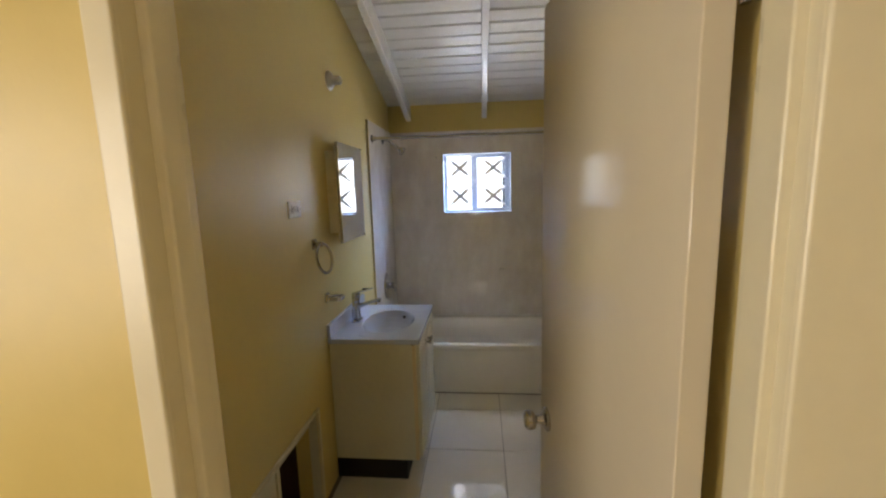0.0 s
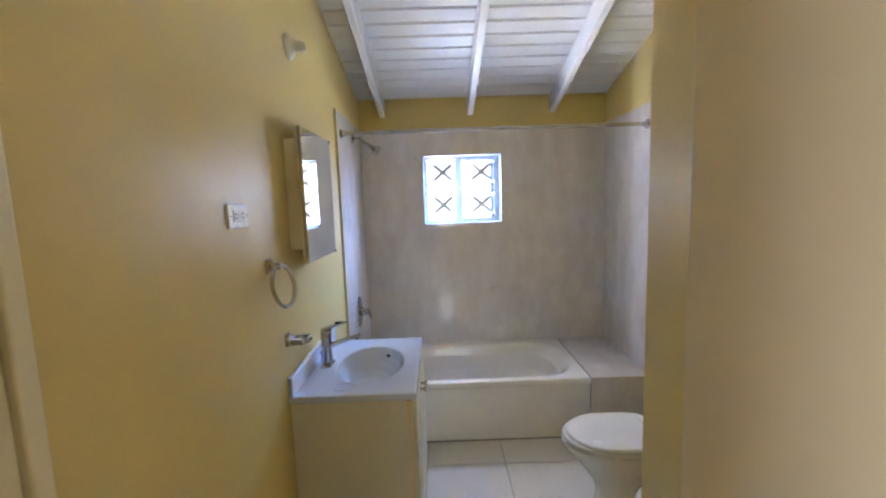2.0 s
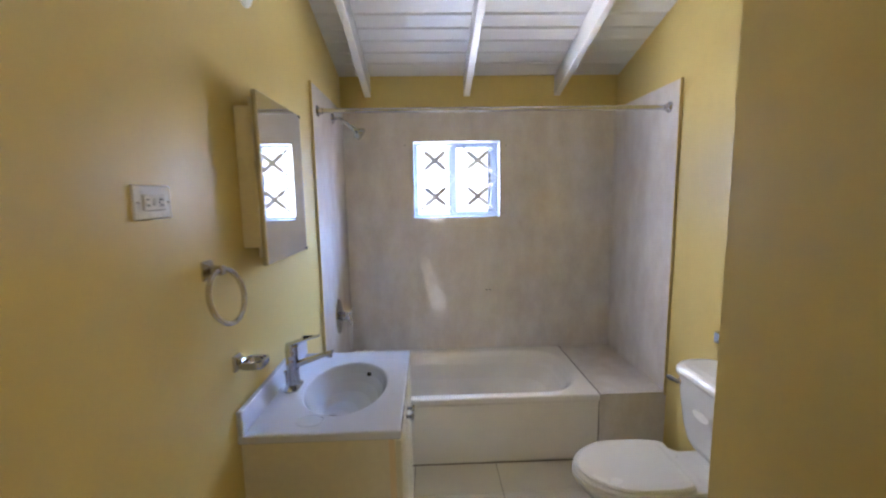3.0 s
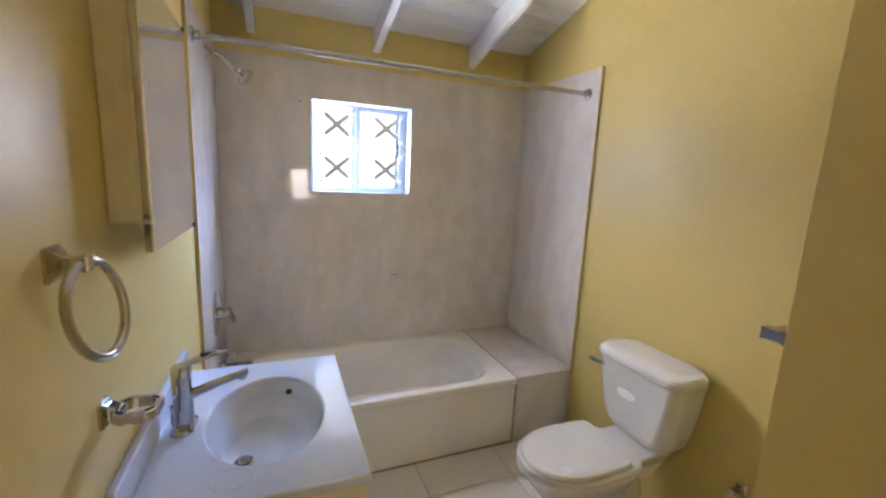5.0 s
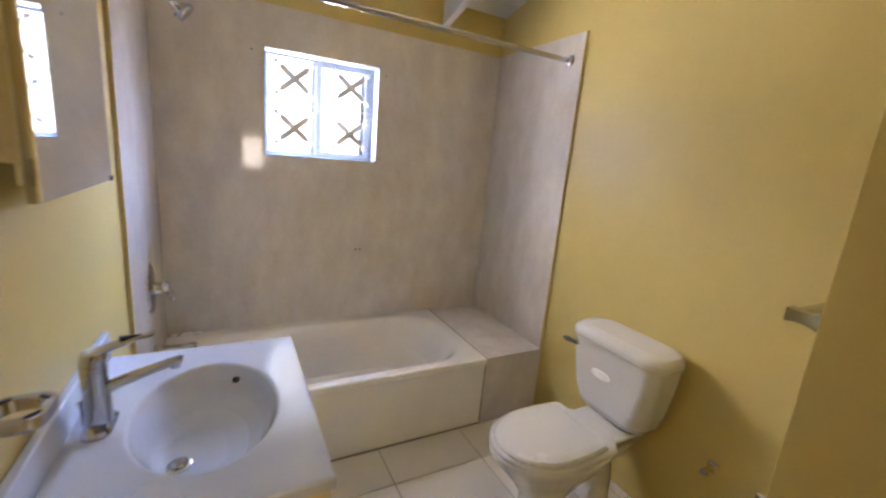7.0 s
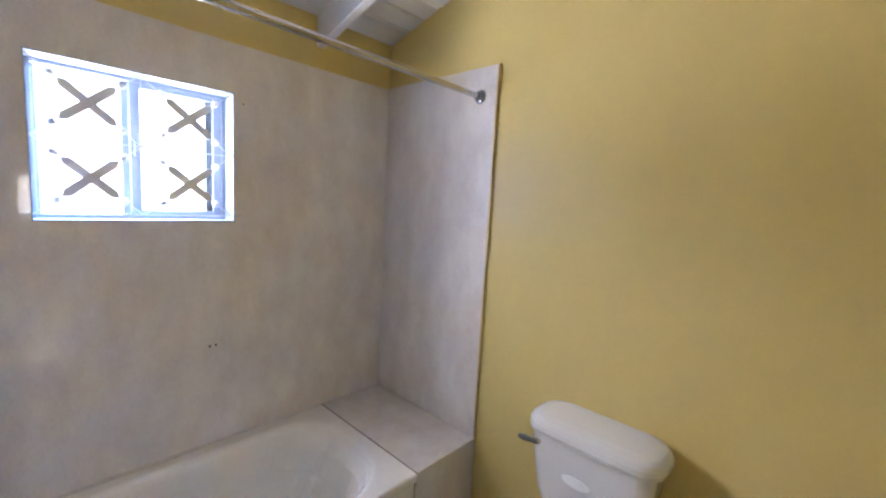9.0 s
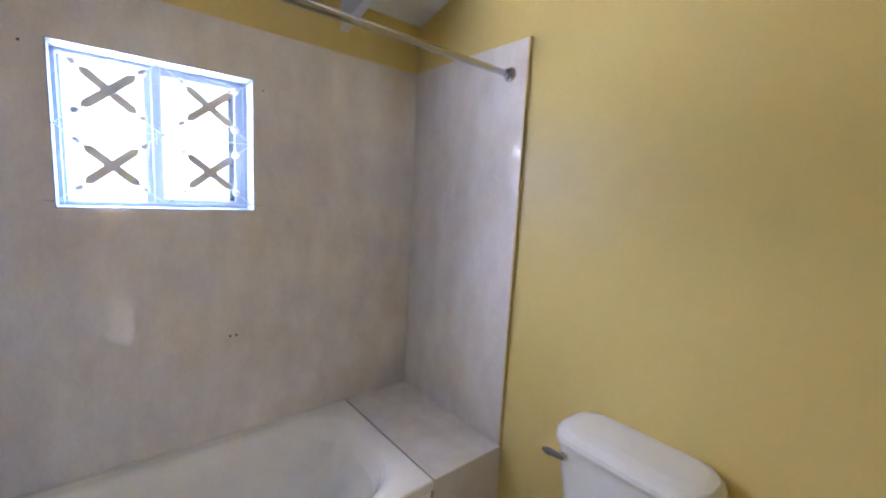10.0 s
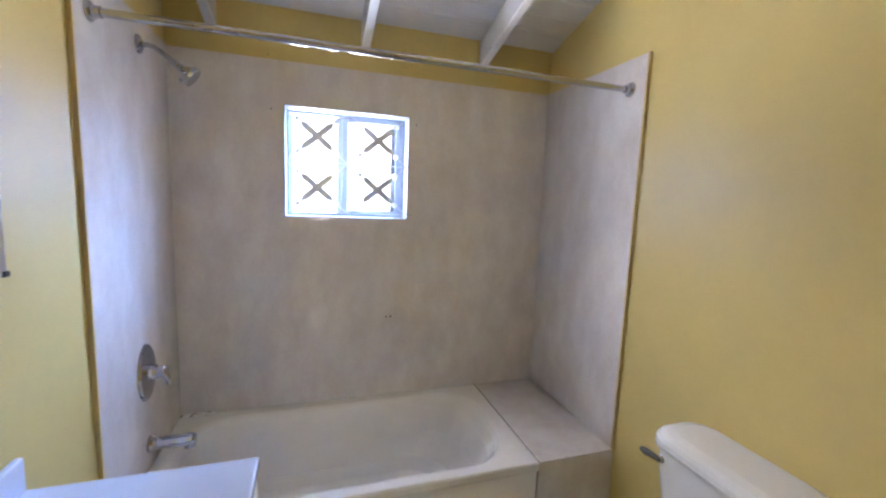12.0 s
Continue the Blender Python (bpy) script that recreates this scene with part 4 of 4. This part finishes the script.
def medicine_cabinet():
    e = thing("medicine_cabinet", (XL, 2.195, 1.358), "cream medicine cabinet with an overhanging mirror door", "medicine cabinet")
    part("box", boxm(XL, XL + 0.050, 2.188, 2.590, 1.360, 1.795, 0.005, 3), CABINET_BOX, e)
    part("flange", boxm(XL + 0.0495, XL + 0.056, 2.183, 2.595, 1.330, 1.818, 0.001), CABINET_BOX, e)
    d = part("door", boxm(XL + 0.056, XL + 0.069, 2.188, 2.602, 1.303, 1.842, 0.001), CHROME, e, "steel edged mirror door")
    part("mirror", boxm(XL + 0.0685, XL + 0.0725, 2.189, 2.601, 1.304, 1.841, 0.0015, 2), MIRROR, d, "mirror glass")
    for z in (1.306, 1.834):
        part("clip", boxm(XL + 0.060, XL + 0.075, 2.590, 2.604, z - 0.003, z + 0.008, 0.001), BLACK, d, "small dark mirror clip")


medicine_cabinet()


# ---- toilet ----
def toilet():
    cy, ct = 2.402, 2.423
    e = thing("toilet", (0.68, cy, 0), "white two-piece toilet with round closed seat", "toilet")

    def egg(x0, x1, w, z, n=40, p=1.0):
        """Egg outline from the front x0 to the back x1, half width w."""
        out = []
        xm = x0 + (x1 - x0) * 0.55
        for i in range(n):
            a = 2 * math.pi * i / n
            c, s = math.cos(a), math.sin(a)
            rx = (xm - x0) if c < 0 else (x1 - xm)
            out.append(Vector((xm + rx * math.copysign(abs(c) ** (1.0 if c < 0 else 0.75), c), cy + w * math.copysign(abs(s) ** p, s), z)))
        return out

    bm = bmesh.new()
    # front, back, half width and height up the pedestal and bowl, smoothed between
    prof = np.array([(0.440, 0.70, 0.098, 0.0), (0.440, 0.70, 0.098, 0.016), (0.455, 0.675, 0.086, 0.032), (0.466, 0.655, 0.077, 0.09), (0.458, 0.67, 0.081, 0.15), (0.420, 0.73, 0.106, 0.215), (0.366, 0.80, 0.144, 0.285), (0.322, 0.84, 0.171, 0.340), (0.304, 0.85, 0.181, 0.366), (0.302, 0.85, 0.182, 0.380), (0.314, 0.84, 0.173, 0.386)])
    fine_keys = np.linspace(0, len(prof) - 1, 45)
    rows = []
    for c in range(4):
        v = prof[:, c]
        tan = np.gradient(v)
        i = np.minimum(fine_keys.astype(int), len(prof) - 2)
        u = fine_keys - i
        rows.append((2 * u**3 - 3 * u**2 + 1) * v[i] + (u**3 - 2 * u**2 + u) * tan[i] + (3 * u**2 - 2 * u**3) * v[i + 1] + (u**3 - u**2) * tan[i + 1])
    loft(bm, [egg(float(a), float(b_), float(w), float(z)) for a, b_, w, z in zip(*rows)])
    part("bowl", bm, CERAMIC, e)
    bm = bmesh.new()
    N = 6
    loft(bm, [rounded(0.87, cy, 0.12, 0.06, 0.05, 0.24, N), rounded(0.88, cy, 0.135, 0.08, 0.05, 0.31, N), rounded(0.88, cy, 0.15, 0.108, 0.05, 0.362, N), rounded(0.88, cy, 0.15, 0.116, 0.05, 0.378, N), rounded(0.88, cy, 0.145, 0.111, 0.05, 0.385, N)])
    part("tank_deck", bm, CERAMIC, e)
    # trapway winding down behind the pedestal, and the foot
    path = [(0.64, cy, 0.16), (0.70, cy, 0.235), (0.77, cy, 0.262), (0.835, cy, 0.235), (0.868, cy, 0.17), (0.872, cy, 0.10), (0.86, cy, 0.03), (0.86, cy, 0.004)]
    part("trapway", tube(bmesh.new(), path, [0.05, 0.062, 0.066, 0.066, 0.064, 0.066, 0.074, 0.078], 20), CERAMIC, e)
    part("foot", loft(bmesh.new(), [egg(0.50, 0.945, 0.106, 0.0), egg(0.50, 0.945, 0.106, 0.022), egg(0.51, 0.935, 0.096, 0.034), egg(0.54, 0.91, 0.07, 0.040)]), CERAMIC, e)
    for s in (-1, 1):
        part("bolt_cap", lathem((0.733, cy + s * 0.076, 0.034), (0, 0, 1), [(0.013, 0), (0.012, 0.008), (0.007, 0.013), (0, 0.015)], seg=16), BLACK if s < 0 else CERAMIC, e)

    def seat_outline(x0, x1, w, z, cut, n=44):
        """Round in front, cut straight across at the hinges with half width cut."""
        pts = []
        xm = x0 + (x1 - x0) * 0.52
        for i in range(n):
            a = 2 * math.pi * i / n
            c, sn = math.cos(a), math.sin(a)
            if c < 0:
                pts.append(Vector((xm + (xm - x0) * c, cy + w * sn, z)))
            else:
                u = 1 - abs(sn)
                side = cut + (w - cut) * (1 - u ** 2.0) if abs(sn) > 0.45 else (cut + (w - cut) * (1 - 0.55 ** 2.0)) * abs(sn) / 0.45
                pts.append(Vector((xm + (x1 - xm) * min(1.0, (1 - abs(sn) ** 2.4) ** 0.8 * 1.16), cy + math.copysign(side, sn), z)))
        return pts

    part("seat", loft(bmesh.new(), [seat_outline(0.312, 0.755, 0.176, 0.3875, 0.11), seat_outline(0.306, 0.76, 0.182, 0.391, 0.115), seat_outline(0.306, 0.76, 0.182, 0.399, 0.115), seat_outline(0.311, 0.756, 0.177, 0.404, 0.112)]), SEAT_WHITE, e)
    part("seat_lid", loft(bmesh.new(), [seat_outline(0.326, 0.716, 0.163, 0.4052, 0.105), seat_outline(0.322, 0.719, 0.167, 0.408, 0.108), seat_outline(0.323, 0.719, 0.166, 0.413, 0.108), seat_outline(0.332, 0.712, 0.158, 0.419, 0.10), seat_outline(0.36, 0.695, 0.134, 0.4225, 0.08), seat_outline(0.44, 0.65, 0.08, 0.424, 0.04)]), SEAT_WHITE, e)
    for s in (-1, 1):
        part("hinge_cap", boxm(0.730, 0.768, cy + s * 0.075 - 0.02, cy + s * 0.075 + 0.02, 0.386, 0.403, 0.007, 3), SEAT_WHITE, e)
    # tank, narrower at the bottom, bowed front
    def tank(hx, hy, xf, z, r=0.045):
        pts = rounded(xf + hx, ct, hx, hy, r, z, 8)
        for q in pts:
            if q.x < xf + hx:
                q.x -= 0.012 * (1 - ((q.y - ct) / hy) ** 2)
        return pts
    bm = bmesh.new()
    loft(bm, [tank(0.055, 0.095, 0.918, 0.383, 0.05), tank(0.070, 0.132, 0.896, 0.386, 0.06), tank(0.080, 0.157, 0.880, 0.398, 0.07), tank(0.086, 0.175, 0.870, 0.425, 0.065), tank(0.089, 0.189, 0.863, 0.48, 0.055), tank(0.094, 0.206, 0.852, 0.62), tank(0.096, 0.212, 0.848, 0.706)])
    part("tank", bm, CERAMIC, e)
    bm = bmesh.new()
    loft(bm, [tank(0.097, 0.217, 0.845, 0.7065, 0.06), tank(0.104, 0.229, 0.834, 0.709, 0.07), tank(0.106, 0.233, 0.830, 0.722, 0.08), tank(0.105, 0.231, 0.832, 0.737, 0.08), tank(0.101, 0.225, 0.840, 0.747, 0.08), tank(0.092, 0.212, 0.854, 0.755, 0.075), tank(0.072, 0.185, 0.884, 0.760, 0.06)])
    part("tank_lid", bm, CERAMIC, e)
    bm = lathem((0.843, ct + 0.0, 0.585), (-1, 0, 0.04), [(0.05, 0), (0.049, 0.0015), (0.045, 0.002), (0, 0.002)], seg=32)
    for v in bm.verts:
        v.co.z = 0.585 + (v.co.z - 0.585) * 0.36
        v.co.y = ct + 0.02 + (v.co.y - ct)
        v.co.x -= 0.0005
    part("oval_badge", bm, BADGE_WHITE, e, "pale oval maker's badge")
    lev = part("flush_lever", lathem((0.850, ct + 0.172, 0.668), (-1, 0, 0), [(0.014, 0), (0.014, 0.006), (0.010, 0.010), (0.010, 0.018), (0, 0.019)], seg=20), NICKEL, e, "nickel flush lever")
    part("lever_arm", tube(bmesh.new(), [(0.836, ct + 0.167, 0.668), (0.830, ct + 0.192, 0.669), (0.828, ct + 0.219, 0.667), (0.830, ct + 0.239, 0.664)], [0.008, 0.010, 0.0125, 0.008], 12), DARK_STEEL, lev)
    part("floor_seal", loft(bmesh.new(), [egg(0.434, 0.752, 0.113, 0.0005), egg(0.434, 0.752, 0.113, 0.004), egg(0.444, 0.742, 0.106, 0.0045)]), CERAMIC, e, "caulk round the foot")


toilet()


# ---- east side fittings ----
def paper_holder():
    """Two posts; the roller between them is missing."""
    z = 0.382
    e = thing("paper_holder", (XR, 1.97, z), "pair of nickel paper holder posts without a roller", "paper holder")
    for y in (2.05, 1.885):
        bm = bmesh.new()

        def sq(h, x, r):
            return [Vector((x, q.x, q.y)) for q in rounded(y, z, h, h, r, 0, 3)]
        loft(bm, [sq(0.021, XR, 0.003), sq(0.021, XR - 0.004, 0.003), sq(0.014, XR - 0.013, 0.003), sq(0.0095, XR - 0.026, 0.004), sq(0.0105, XR - 0.05, 0.005), sq(0.0125, XR - 0.060, 0.006), sq(0.0115, XR - 0.066, 0.006)])
        post = part("post", bm, NICKEL, e)
        s = -1 if y > 1.97 else 1
        part("roller_socket", lathem((XR - 0.054, y + s * 0.008, z), (0, s, 0), [(0.008, 0), (0.008, 0.006), (0.0055, 0.007), (0.005, 0.002)], seg=16), NICKEL, post)


paper_holder()


def towel_bar():
    z = 1.207
    e = thing("towel_bar", (0.345, JUT_Y, z), "square chrome towel bar on the jutting wall", "towel bar")
    for x in (0.345, 0.945):
        part("wall_plate", boxm(x - 0.022, x + 0.022, JUT_Y, JUT_Y + 0.008, z - 0.022, z + 0.022, 0.003), CHROME, e)
        bm = bmesh.new()
        loops = []
        for d, h, w in ((0.006, 0.016, 0.016), (0.025, 0.010, 0.011), (0.045, 0.010, 0.011), (0.058, 0.012, 0.012)):
            loops.append([Vector((x + sx * w, JUT_Y + d, z + sz * h)) for sx, sz in ((1, 1), (-1, 1), (-1, -1), (1, -1))])
        loft(bm, loops)
        part("post", bm, CHROME, e, )
    part("bar", boxm(0.350, 0.940, JUT_Y + 0.042, JUT_Y + 0.056, z - 0.008, z + 0.008, 0.001), CHROME, e)


towel_bar()

# ---- floor tiles ----
TILE_P, GAP = 0.457, 0.003
tx = [0.085 + TILE_P * i for i in range(-3, 4)]
ty = [2.790 + TILE_P * i for i in range(-5, 2)]
for i in range(len(tx) - 1):
    for j in range(len(ty) - 1):
        a0, a1 = max(tx[i] + GAP / 2, XL + 0.002), min(tx[i + 1] - GAP / 2, XR - 0.002)
        b0, b1 = max(ty[j] + GAP / 2, YD0 + 0.072), min(ty[j + 1] - GAP / 2, TUB_Y + 0.03)
        if a1 - a0 < 0.02 or b1 - b0 < 0.02:
            continue
        part("tile", boxm(a0, a1, b0, b1, -0.004, 0.0, 0.0012, 1), TILE, floor, smooth=False)
